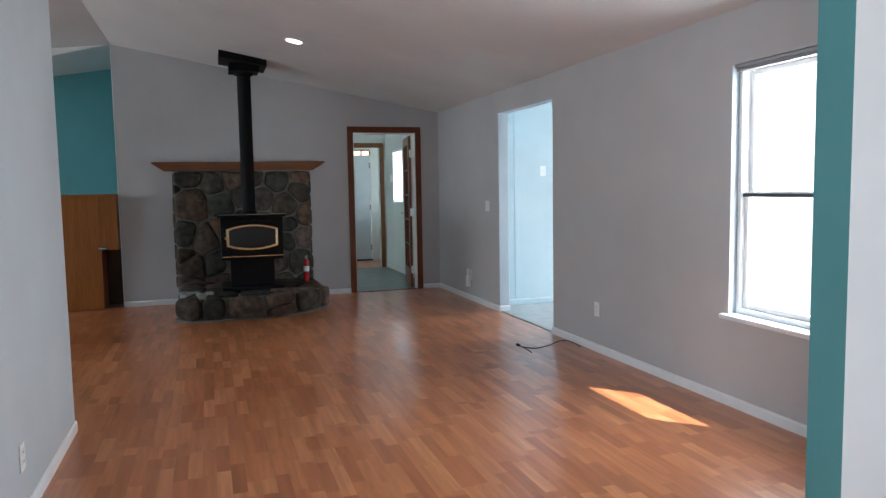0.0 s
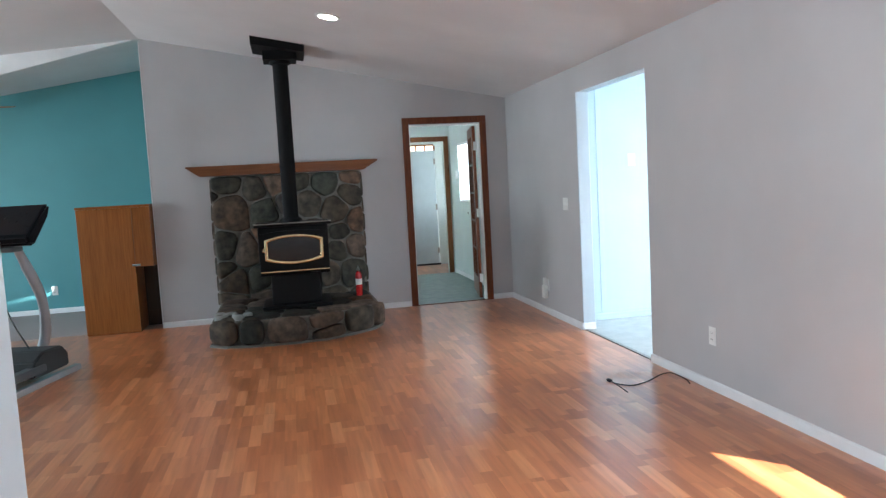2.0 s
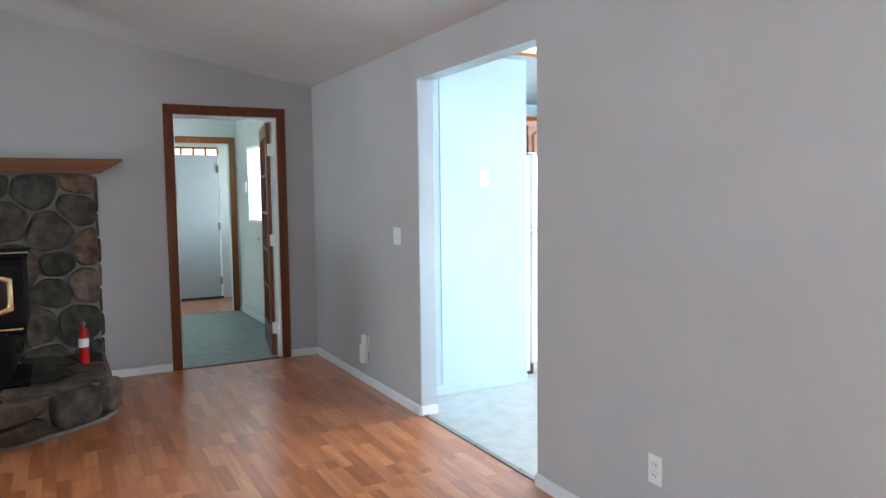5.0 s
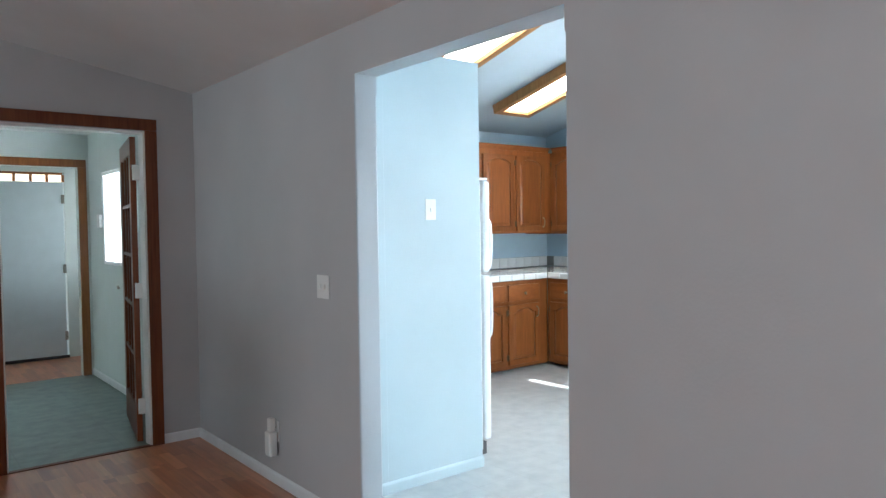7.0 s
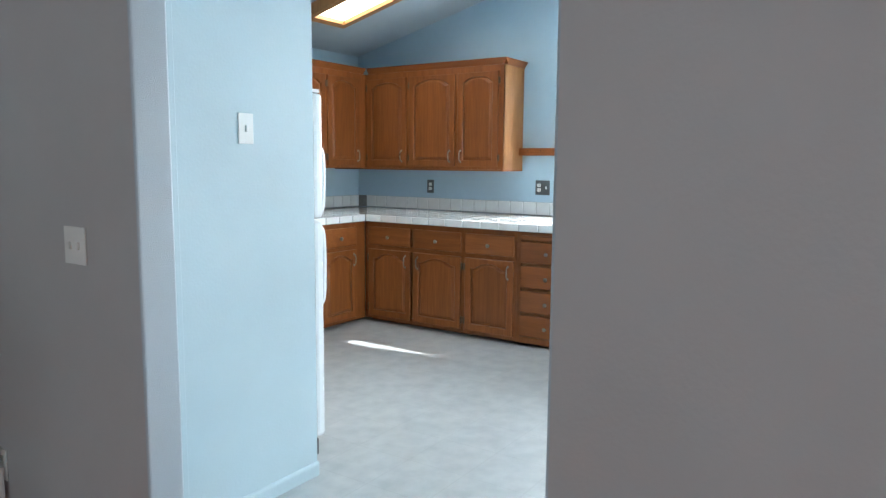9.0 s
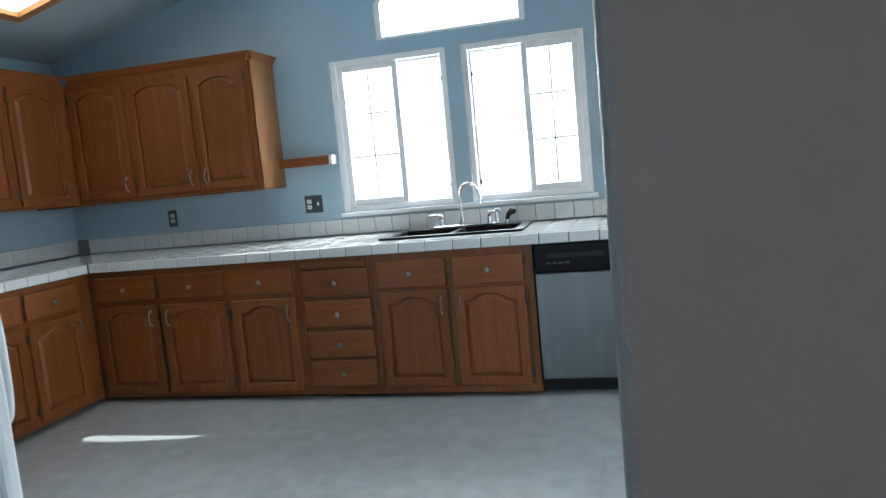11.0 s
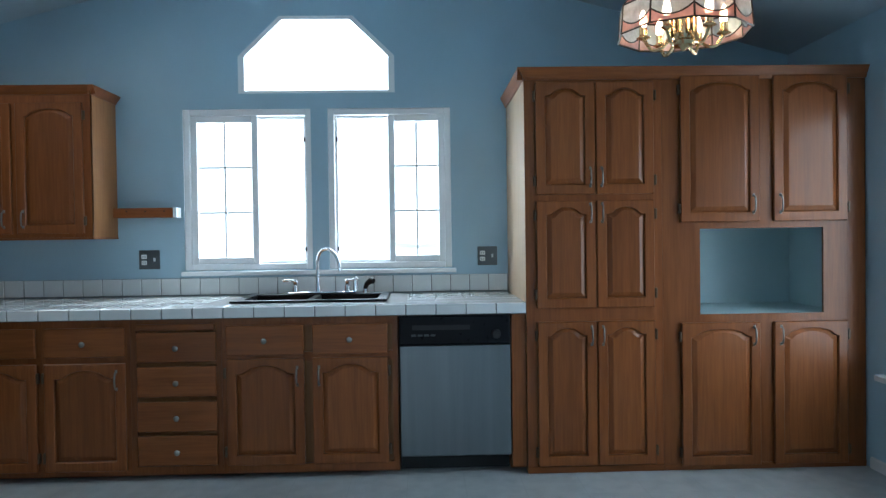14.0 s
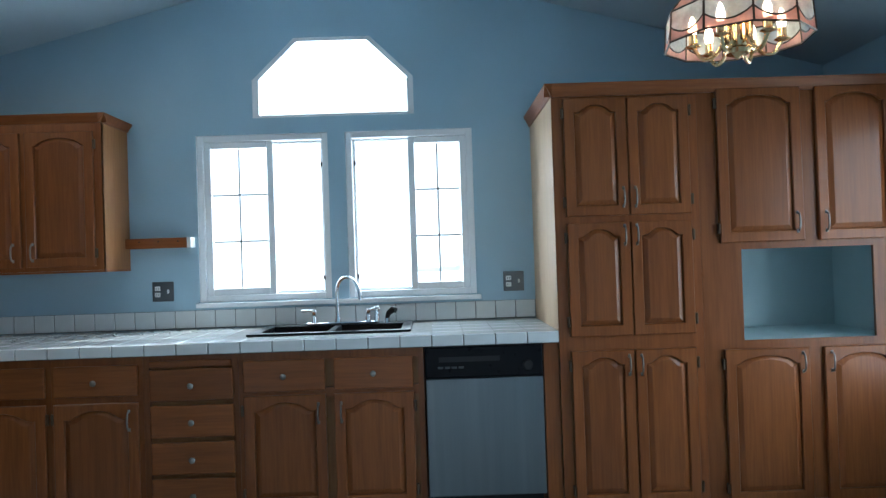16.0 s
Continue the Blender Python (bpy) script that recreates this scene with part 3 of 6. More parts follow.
baseboard([(XR, 2.558, XR, 6.575, -1, 0), (XR, 7.82, XR, YB, -1, 0), (RIDGE_X, YB, 0.13, YB, 0, -1), (1.75, YB, 2.245, YB, 0, -1), (3.222, YB, XR - 0.012, YB, 0, -1),
           (-0.24, -2.0, -0.24, 5.2, 1, 0), (-6.0, 11.75, -0.47, 11.75, 0, -1), (XR, 7.82, XR + 0.117, 7.82, 0, -1), (XR, 6.575, XR + 0.117, 6.575, 0, 1),
           (3.42, 10.05, 3.42, 12.7, -1, 0), (3.39, 12.7, 3.42, 12.7, 0, -1), (2.93, -2.0, 2.93, 2.423, -1, 0), (2.322, 2.423, 2.93, 2.423, 0, -1),
           (XR + 0.117, KY0, 7.0, KY0, 0, 1)])
baseboard([(XR + 0.117, 8.17, 4.52, 8.17, 0, -1), (4.52, 8.17, 4.52, 8.29, 1, 0)], "baseboard in the stub wall's daylit blue", STUB_LIT_PAINT)
structure("trim", boxes(((RIDGE_X - 0.008, YB - 0.003, 0.0), (RIDGE_X - 0.0005, YB + 0.113, 3.02))), WHITE_TRIM, "white corner bead at the end of the stove wall")
structure("trim", boxes(((3.80, 8.160, 0.08), (3.845, 8.1695, 2.36)), bev=0.002), STUB_LIT_PAINT, "painted batten over a wall panel joint")


# ---- windows and doors ----
def sash(bm, put, u0, u1, v0, v1, w, wide, deep):
    """Four frame bars round an opening."""
    def b(a, c, e, f):
        p, q = put(a, e, w), put(c, f, w + deep)
        add_box(bm, p, q, 0.004, 1)
    b(u0, u0 + wide, v0, v1)
    b(u1 - wide, u1, v0, v1)
    b(u0 + wide, u1 - wide, v0, v0 + wide)
    b(u0 + wide, u1 - wide, v1 - wide, v1)
    return bm


def pane(put, u0, u1, v0, v1, w, parent):
    bm = bmesh.new()
    add_box(bm, put(u0, v0, w), put(u1, v1, w + 0.004))
    ob = part("pane", bm, PANE, parent)
    ob.visible_shadow = False
    return ob


def window_thing(name, at, label):
    ob = thing(name, at, label, "window")
    ob["kind"] = "structure"
    return ob


def kitchen_slider(name, u0, u1, grid_low, label):
    """A white vinyl slider; the gridded sash at the low or the high side."""
    v0, v1, put = 1.105, 2.16, along_y(XK)
    win = window_thing(name, (XK, (u0 + u1) / 2, v0), label)
    part("window_frame", sash(bmesh.new(), put, u0, u1, v0, v1, 0.012, 0.04, 0.1), VINYL_FRAME, win)
    mid = 7.12 if grid_low else 8.02
    span = ((u0 + 0.04, mid + 0.02), (mid - 0.02, u1 - 0.04))
    for k, (a, b) in enumerate(span):
        grid = (k == 0) == grid_low
        s = part("sash", sash(bmesh.new(), put, a, b, v0 + 0.04, v1 - 0.04, 0.03 if grid else 0.065, 0.042 if grid else 0.018, 0.03), VINYL_FRAME, win)
        e = 0.042 if grid else 0.018
        pane(put, a + e, b - e, v0 + 0.04 + e, v1 - 0.04 - e, 0.05 if grid else 0.08, s)
        if grid:
            a2, b2, c2, d2 = a + e, b - e, v0 + 0.04 + e, v1 - 0.04 - e
            for f in (1 / 3, 2 / 3):
                z = c2 + (d2 - c2) * f
                part("muntin", boxes((put(a2, z - 0.006, 0.04), put(b2, z + 0.006, 0.049))), VINYL_FRAME, s)
            m = (a2 + b2) / 2
            part("muntin", boxes((put(m - 0.006, c2, 0.04), put(m + 0.006, d2, 0.049))), VINYL_FRAME, s)
        else:
            edge = a + 0.008 if k == 0 else b - 0.02
            for z in (1.22, 1.95):
                part("latch", boxes((put(edge, z, 0.055), put(edge + 0.012, z + 0.03, 0.066)), bev=0.002), BLACK_GLOSS, s)
    return win


kitchen_slider("window_1", 7.645, 8.48, False, "white vinyl sliding window with a gridded sash over the sink")
kitchen_slider("window_2", 6.727, 7.535, True, "white vinyl sliding window with a gridded sash beside the sink")
structure("sill_kitchen", boxes(((XK - 0.03, 6.70, 1.07), (XK + 0.01, 8.50, 1.10)), bev=0.006), VINYL_FRAME, "white sill under the kitchen windows")

oct_out = [(7.09, 2.262), (8.115, 2.262), (8.115, 2.505), (7.845, 2.768), (7.36, 2.768), (7.09, 2.505)]
mid_o = (7.6, 2.48)
gw = window_thing("window_3", (XK, 7.6, 2.27), "white framed window with clipped corners high in the gable")
bm = bmesh.new()
rings = []
for f, w in ((1.0, 0.004), (1.0, 0.06), (0.92, 0.06), (0.92, 0.004)):
    rings.append([bm.verts.new(along_y(XK)(mid_o[0] + (u - mid_o[0]) * f, mid_o[1] + (v - mid_o[1]) * f, w)) for u, v in oct_out])
for a, b in zip(rings, rings[1:] + rings[:1]):
    for i in range(6):
        bm.faces.new((a[i], a[(i + 1) % 6], b[(i + 1) % 6], b[i]))
part("window_frame", bm, VINYL_FRAME, gw)
bm = bmesh.new()
prism(bm, [(mid_o[0] + (u - mid_o[0]) * 0.92, mid_o[1] + (v - mid_o[1]) * 0.92) for u, v in oct_out], 0.04, 0.044, along_y(XK))
part("pane", bm, PANE, gw).visible_shadow = False

# living room double-hung window
lw = window_thing("window_4", (XR, 3.85, 0.56), "white double-hung window with a raised blind and a white sill")
put = along_y(XR)
part("window_frame", sash(bmesh.new(), put, 3.42, 4.28, 0.56, 2.02, 0.05, 0.03, 0.08), VINYL_FRAME, lw)
s = part("sash", sash(bmesh.new(), put, 3.45, 4.25, 0.59, 1.285, 0.075, 0.032, 0.03), VINYL_FRAME, lw)
pane(put, 3.482, 4.218, 0.622, 1.253, 0.09, s)
s = part("sash", sash(bmesh.new(), put, 3.45, 4.25, 1.25, 1.99, 0.108, 0.032, 0.022), VINYL_FRAME, lw)
pane(put, 3.482, 4.218, 1.282, 1.958, 0.115, s)
part("meeting_rail", boxes((put(3.45, 1.255, 0.06), put(4.25, 1.275, 0.075)), bev=0.003), DARK_GREY, lw, "grey meeting rail")
part("window_sill", boxes((put(3.38, 0.525, -0.035), put(4.33, 0.555, 0.04)), bev=0.008), WHITE_TRIM, lw)
rb = thing("raised_blind", (XR, 3.85, 1.975), "pale grey mini blind stacked at the top of the window", "blind")
part("headrail", boxes((put(3.43, 1.998, 0.008), put(4.27, 2.018, 0.036)), bev=0.002), SILVER_PAINT, rb)
for i in range(4):
    part("slat", boxes((put(3.44, 1.978 + i * 0.005, 0.01), put(4.26, 1.981 + i * 0.005, 0.034))), SILVER_PAINT, rb)

# dining window with a lowered blind
dw = window_thing("window_5", (6.1, KY0, 0.54), "white window of the dining side")
putd = lambda u, v, w: (u, KY0 - w, v)
part("window_frame", sash(bmesh.new(), putd, 5.3, 6.87, 0.54, 2.05, 0.04, 0.05, 0.07), VINYL_FRAME, dw)
pane(putd, 5.35, 6.82, 0.59, 2.0, 0.07, dw)
part("window_sill", boxes((putd(5.22, 0.50, -0.05), putd(6.91, 0.535, 0.02)), bev=0.008), WHITE_TRIM, dw)
blind = thing("window_blind", (6.1, KY0, 0.66), "white mini blind lowered over the dining window", "blind")
part("headrail", boxes((putd(5.31, 2.01, 0.004), putd(6.86, 2.045, 0.034)), bev=0.003), PLASTIC_WHITE, blind)
part("bottom_rail", boxes((putd(5.32, 0.655, 0.006), putd(6.85, 0.672, 0.032)), bev=0.003), DARK_GREY, blind)
bm = bmesh.new()
for i in range(61):
    z = 0.69 + i * 0.0216
    vs = [bm.verts.new(putd(u, z + dz, w)) for u, dz, w in ((5.32, -0.003, 0.008), (6.85, -0.003, 0.008), (6.85, 0.004, 0.03), (5.32, 0.004, 0.03))]
    bm.faces.new(vs)
tagged(part("slats", bm, PLASTIC_WHITE, blind), kind="stuff")

# hall window, added unseen entry window and family glazing
hw = window_thing("window_6", (3.42, 11.9, 1.11), "small bright hall window")
part("window_frame", sash(bmesh.new(), along_y(3.42), 11.58, 12.2, 1.11, 1.96, 0.005, 0.03, 0.035), VINYL_FRAME, hw)
pane(along_y(3.42), 11.61, 12.17, 1.14, 1.93, 0.02, hw)
ew = window_thing("window_7", (-0.3, -0.3, 0.4), "unseen entry window added as a light source")
part("window_frame", sash(bmesh.new(), along_y(-0.36), -1.5, 0.9, 0.4, 2.2, 0.02, 0.06, 0.06), VINYL_FRAME, ew)
pane(along_y(-0.36), -1.44, 0.84, 0.46, 2.14, 0.05, ew)
fw = window_thing("window_8", (-6.0, 8.2, 0.6), "wide white family room window")
part("window_frame", sash(bmesh.new(), along_y(-6.1), 6.4, 10.0, 0.6, 2.2, 0.02, 0.06, 0.06), VINYL_FRAME, fw)
pane(along_y(-6.1), 6.46, 9.94, 0.66, 2.14, 0.05, fw)


def casing(name, y, u0, u1, top, wide, mat, label):
    """Door trim standing 15 mm off the wall, with a jamb lining."""
    ob = thing(name, ((u0 + u1) / 2, y, 0), label, "door frame")
    ob["kind"] = "structure"
    put = along_x(y)
    for a, b in ((u0, u0 + wide), (u1 - wide, u1)):
        part("side_casing", boxes((put(a, 0, -0.016), put(b, top - wide, -0.001)), bev=0.004), mat, ob)
    part("head_casing", boxes((put(u0, top - wide, -0.017), put(u1, top, -0.001)), bev=0.004), mat, ob)
    return ob


dt = casing("door_frame_hall", YB, 2.245, 3.22, 2.14, 0.075, TRIM_WOOD, "reddish-brown stained wooden door trim")
for a, b in ((2.3155, 2.330), (3.134, 3.1495)):
    part("jamb", boxes(((a, YB + 0.002, 0.0), (b, YB + 0.108, 2.0455))), PLASTIC_WHITE, dt, "white painted jamb")
part("head_jamb", boxes(((2.3155, YB + 0.002, 2.046), (3.1495, YB + 0.108, 2.0595))), PLASTIC_WHITE, dt, "white painted head jamb")

fd = thing("french_door", (3.12, YB + 0.09, 0.01), "open reddish-brown wooden glazed door swung into the hall", "door")
dm = Matrix.Translation((3.118, YB + 0.112, 0)) @ Matrix.Rotation(radians(80), 4, "Z")


def swing(u, v, w):
    return tuple(dm @ Vector((u, w, v)))


def swung_box(u0, u1, v0, v1, w0, w1):
    bm = bmesh.new()
    prism(bm, [(u0, v0), (u1, v0), (u1, v1), (u0, v1)], w0, w1, swing)
    return bm


for u in ((0.0, 0.11), (0.69, 0.80)):
    part("stile", swung_box(*u, 0.012, 2.035, 0.0, 0.035), TRIM_WOOD, fd)
for v in ((0.012, 0.24), (1.925, 2.035)):
    part("rail", swung_box(0.11, 0.69, *v, 0.0, 0.035), TRIM_WOOD, fd)
for i in range(1, 5):
    z = 0.24 + i * 0.337
    part("muntin", swung_box(0.11, 0.69, z - 0.011, z + 0.011, 0.004, 0.031), TRIM_WOOD, fd)
for u in (0.303, 0.497):
    part("muntin", swung_box(u - 0.011, u + 0.011, 0.24, 1.925, 0.005, 0.030), TRIM_WOOD, fd)
for i in range(5):
    for j in range(3):
        p = part("pane", swung_box(0.11 + j * 0.194, 0.30 + j * 0.194, 0.24 + i * 0.337, 0.577 + i * 0.337, 0.016, 0.019), PANE, fd)
        p.visible_shadow = False
for z in (0.25, 1.02, 1.80):
    part("hinge", boxes(((3.092, YB + 0.085, z - 0.05), (3.134, YB + 0.112, z + 0.05)), bev=0.003), PLASTIC_WHITE, fd, "painted hinge")
bm = bmesh.new()
lathe(bm, [(0.028, 0.0), (0.028, 0.008), (0.012, 0.012), (0.012, 0.05)], swing(0.745, 1.0, 0.035), 12, "x")
tube(bm, [swing(0.745, 1.0, 0.075), swing(0.70, 1.0, 0.08), swing(0.64, 0.995, 0.078)], 0.009)
part("lever_handle", bm, NICKEL, fd, "nickel lever handle", 40)

casing("door_frame_back", 12.7, 2.35, 3.395, 2.115, 0.075, STAINED_PINE, "stained pine door trim")
bd = thing("back_door", (3.02, 13.93, 0.03), "closed pale blue-grey back door with a row of small lights at the top", "door")
put = along_x(13.94)
bm = boxes((put(2.62, 0.03, 0), put(3.42, 1.97, 0.045)), bev=0.003)
part("slab", bm, plain("pale_door_paint", (0.52, 0.60, 0.63), 0.4, vary=0.03), bd)
part("top_rail", boxes((put(2.62, 2.05, 0), put(3.42, 2.075, 0.045))), STAINED_PINE, bd)
for i in range(6):
    u = 2.62 + i * 0.158
    part("mullion", boxes((put(u, 1.97, 0.0), put(u + 0.028, 2.05, 0.045))), STAINED_PINE, bd)
# These panes glow by themselves in place of daylight behind the door.
for i in range(5):
    u = 2.648 + i * 0.158
    part("light", boxes((put(u, 1.972, 0.02), put(u + 0.13, 2.048, 0.026))), glow("glowing_daylit_lite", (1.0, 0.86, 0.66), 0.8) if i == 0 else bpy.data.materials["glowing_daylit_lite"], bd)
for z in (0.25, 1.0, 1.78):
    part("hinge", boxes((put(3.40, z - 0.05, -0.012), put(3.432, z + 0.05, 0.002)), bev=0.002), NICKEL, bd)
structure("door_sweep", boxes(((2.6, 13.925, -0.002), (3.44, 13.95, 0.028))), BLACK_RUBBER, "dark threshold under the back door")
part("latch_plate", boxes((put(2.66, 0.98, -0.004), put(2.70, 1.06, 0.001))), NICKEL, bd)


# ---- hearth and stove ----
def power_cells(seeds, u0, u1, v0, v1):
    """Packs rounded pieces round weighted seeds (u, v, radius) into a rectangle; gives their outlines."""
    cells = []
    for i, (u, v, r) in enumerate(seeds):
        poly = [(u0, v0), (u1, v0), (u1, v1), (u0, v1)]
        for j, (a, b, q) in enumerate(seeds):
            if i == j:
                continue
            nx, ny = a - u, b - v
            c = (a * a + b * b - u * u - v * v - q * q + r * r) / 2
            out = []
            for k in range(len(poly)):
                p, n = poly[k], poly[(k + 1) % len(poly)]
                dp, dn = nx * p[0] + ny * p[1] - c, nx * n[0] + ny * n[1] - c
                if dp <= 0:
                    out.append(p)
                if dp * dn < 0:
                    f = dp / (dp - dn)
                    out.append((p[0] + (n[0] - p[0]) * f, p[1] + (n[1] - p[1]) * f))
            poly = out
            if len(poly) < 3:
                break
        if len(poly) >= 3:
            cells.append(poly)
    return cells


def round_outline(poly, gap, passes=3):
    cu, cv = sum(p[0] for p in poly) / len(poly), sum(p[1] for p in poly) / len(poly)
    pts = []
    for u, v in poly:
        d = math.hypot(u - cu, v - cv) or 1
        pts.append((u - (u - cu) / d * gap, v - (v - cv) / d * gap))
    for _ in range(passes):
        nxt = []
        for k in range(len(pts)):
            a, b = pts[k], pts[(k + 1) % len(pts)]
            nxt += [(a[0] * 0.82 + b[0] * 0.18, a[1] * 0.82 + b[1] * 0.18), (a[0] * 0.18 + b[0] * 0.82, a[1] * 0.18 + b[1] * 0.82)]
        pts = nxt
        if len(pts) > 30:
            break
    return pts, (cu, cv)


def stone_mesh(poly, put, proud, gap=0.011):
    """A domed fieldstone over an outline; w runs into the wall, so the dome goes to negative w."""
    pts, (cu, cv) = round_outline(poly, gap)
    bm = bmesh.new()
    lump = random.uniform(0.8, 1.25)
    rings = []
    for f, w in ((1.0, 0.03), (1.0, -0.3 * proud), (0.95, -0.72 * proud), (0.82, -0.98 * proud), (0.45, -1.02 * proud)):
        ring = []
        for u, v in pts:
            uu, vv = cu + (u - cu) * f, cv + (v - cv) * f
            k = noise.noise(Vector((uu * 9, vv * 9, cu * 5))) * 0.35
            ring.append(bm.verts.new(put(uu, vv, w * lump * (1 + k) if w < 0 else w)))
        rings.append(ring)
    n = len(pts)
    for a, b in zip(rings, rings[1:]):
        for i in range(n):
            bm.faces.new((a[i], a[(i + 1) % n], b[(i + 1) % n], b[i]))
    bm.faces.new(rings[-1])
    return bm


SY = 9.80   # stone face
fire = thing("stone_fireplace", (0.94, SY, 0), "grey and brown river-stone hearth and chimney wall", "fireplace")
bm = boxes(((0.145, SY - 0.006, 0.0), (1.735, YB - 0.002, 1.575)), bev=0.015)
part("mortar_wall", bm, MORTAR, fire, "rough grey mortar")
face_seeds = []
for row in ([(0.30, 1.49, 0.13), (0.60, 1.40, 0.12), (0.80, 1.47, 0.09), (1.10, 1.50, 0.09), (1.33, 1.46, 0.15), (1.63, 1.50, 0.11)],
            [(0.21, 1.36, 0.05), (0.33, 1.20, 0.20), (0.66, 1.20, 0.14), (0.90, 1.28, 0.08), (1.18, 1.27, 0.13), (1.44, 1.17, 0.16), (1.60, 1.33, 0.14), (1.67, 1.04, 0.13)],
            [(0.25, 0.84, 0.16), (0.46, 0.78, 0.15), (0.70, 0.90, 0.12), (0.95, 0.95, 0.12), (1.2, 0.92, 0.12), (1.48, 0.94, 0.10), (1.64, 0.75, 0.13), (1.46, 0.70, 0.11)],
            [(0.24, 0.59, 0.09), (0.33, 0.44, 0.13), (0.58, 0.46, 0.12), (0.85, 0.50, 0.13), (1.12, 0.48, 0.13), (1.36, 0.46, 0.13), (1.58, 0.46, 0.16), (0.30, 0.29, 0.07), (0.62, 0.29, 0.06), (1.0, 0.28, 0.06), (1.4, 0.28, 0.06), (1.66, 0.30, 0.06)]):
    face_seeds += row
for poly in power_cells(face_seeds, 0.135, 1.742, 0.2, 1.585):
    part("stone", stone_mesh(poly, along_x(SY), 0.045), STONE, fire, smooth=60)
for side, x, sgn in ((0, 0.147, 1), (1, 1.733, -1)):
    edge_seeds = [(SY + 0.02 + 0.05 * (i % 2), 0.25 + i * 0.19, 0.1) for i in range(7)]
    for poly in power_cells(edge_seeds, SY - 0.005, YB - 0.004, 0.2, 1.57):
        part("stone", stone_mesh(poly, lambda u, v, w, x=x, sgn=sgn: (x + sgn * w, u, v), 0.02, 0.006), STONE, fire, smooth=60)

# raised hearth: a bowed front that swings back at one end
HEARTH = [(0.16, 8.62), (0.32, 8.50), (0.56, 8.44), (0.90, 8.42), (1.20, 8.45), (1.48, 8.60), (1.68, 8.76), (1.78, 8.95)]
HZ = 0.255


def hearth_line(u):
    """The place and outward way at distance u along the front."""
    left = u
    for a, b in zip(HEARTH, HEARTH[1:]):
        d = math.dist(a, b)
        if left <= d:
            break
        left -= d
    f = min(left / d, 1.0)
    n = Vector((b[1] - a[1], -(b[0] - a[0]), 0)).normalized()
    return Vector((a[0] + (b[0] - a[0]) * f, a[1] + (b[1] - a[1]) * f, 0)), n


HLEN = sum(math.dist(a, b) for a, b in zip(HEARTH, HEARTH[1:]))
bm = bmesh.new()
inset = [(p[0] + (0.94 - p[0]) * 0.03, p[1] + 0.035) for p in HEARTH]
prism(bm, [(0.165, SY - 0.01)] + inset + [(1.745, SY - 0.01)], 0.0, HZ - 0.02, lambda u, v, w: (u, v, w))
part("mortar_base", bm, MORTAR, fire, "rough grey mortar")
bm = bmesh.new()
prism(bm, [(p[0] + (p[0] - 0.94) * 0.012, p[1] - 0.012) for p in HEARTH] + [(p[0], p[1] + 0.08) for p in reversed(HEARTH)], 0.0, 0.022, lambda u, v, w: (u, v, w))
part("mortar_skirt", bm, MORTAR, fire, "grey mortar skirt at the floor")


def on_hearth(u, v, w):
    p, n = hearth_line(u)
    return (p.x - n.x * w, p.y - n.y * w, v)


front_seeds = [(0.16, 0.12, 0.17), (0.42, 0.12, 0.14), (0.73, 0.12, 0.19), (1.11, 0.19, 0.15), (1.13, 0.06, 0.15), (1.50, 0.13, 0.17), (1.80, 0.12, 0.13), (HLEN - 0.06, 0.14, 0.08)]
for poly in power_cells(front_seeds, 0.0, HLEN, 0.012, 0.262):
    part("stone", stone_mesh(poly, on_hearth, 0.045, 0.020), STONE, fire, smooth=60)
top_seeds = [(0.30, 8.66, 0.15), (0.62, 8.60, 0.17), (0.98, 8.58, 0.17), (1.30, 8.68, 0.15), (1.56, 8.90, 0.14), (0.28, 8.98, 0.16), (0.26, 9.30, 0.16), (0.30, 9.60, 0.16), (0.66, 9.0, 0.17), (1.02, 9.0, 0.17), (1.36, 9.05, 0.16), (1.62, 9.22, 0.14), (0.66, 9.4, 0.2), (1.05, 9.4, 0.2), (1.40, 9.45, 0.18), (1.64, 9.55, 0.14)]
for poly in power_cells(top_seeds, 0.18, 1.73, 8.47, SY - 0.02):
    cx, cy = sum(p[0] for p in poly) / len(poly), sum(p[1] for p in poly) / len(poly)
    poly = [(u, max(v, 8.50 + (0.10 if u < 0.4 else 0.0) + max(0.0, u - 1.2) * 0.62)) for u, v in poly]
    part("stone", stone_mesh(poly, lambda u, v, w: (u, v, HZ - 0.022 - w), 0.03, 0.012), STONE, fire, smooth=60)

for cx, cy, rx, ry in ((0.27, 8.62, 0.07, 0.045), (0.42, 8.57, 0.06, 0.04), (0.34, 8.72, 0.075, 0.05), (0.50, 8.66, 0.05, 0.035), (0.24, 8.80, 0.055, 0.06)):
    ring = [(cx + rx * math.cos(k * math.pi / 4), cy + ry * math.sin(k * math.pi / 4)) for k in range(8)]
    part("stone", stone_mesh(ring, lambda u, v, w: (u, v, HZ + 0.004 - w), 0.028, 0.002), LIT_PEBBLE, fire, "flat pebble with its highlight painted pale", 60)

mantel = bmesh.new()
prism(mantel, [(-0.085, 1.695), (1.93, 1.695), (1.93, 1.682), (1.775, 1.588), (0.05, 1.588), (-0.085, 1.682)], 0.0, 0.167, along_x(9.72))
bmesh.ops.bevel(mantel, geom=list(mantel.edges), offset=0.005, segments=2, affect="EDGES")
single("mantel_shelf", mantel, MANTEL_WOOD, "dark reddish-brown wooden mantel on the stone chimney wall", "mantel")

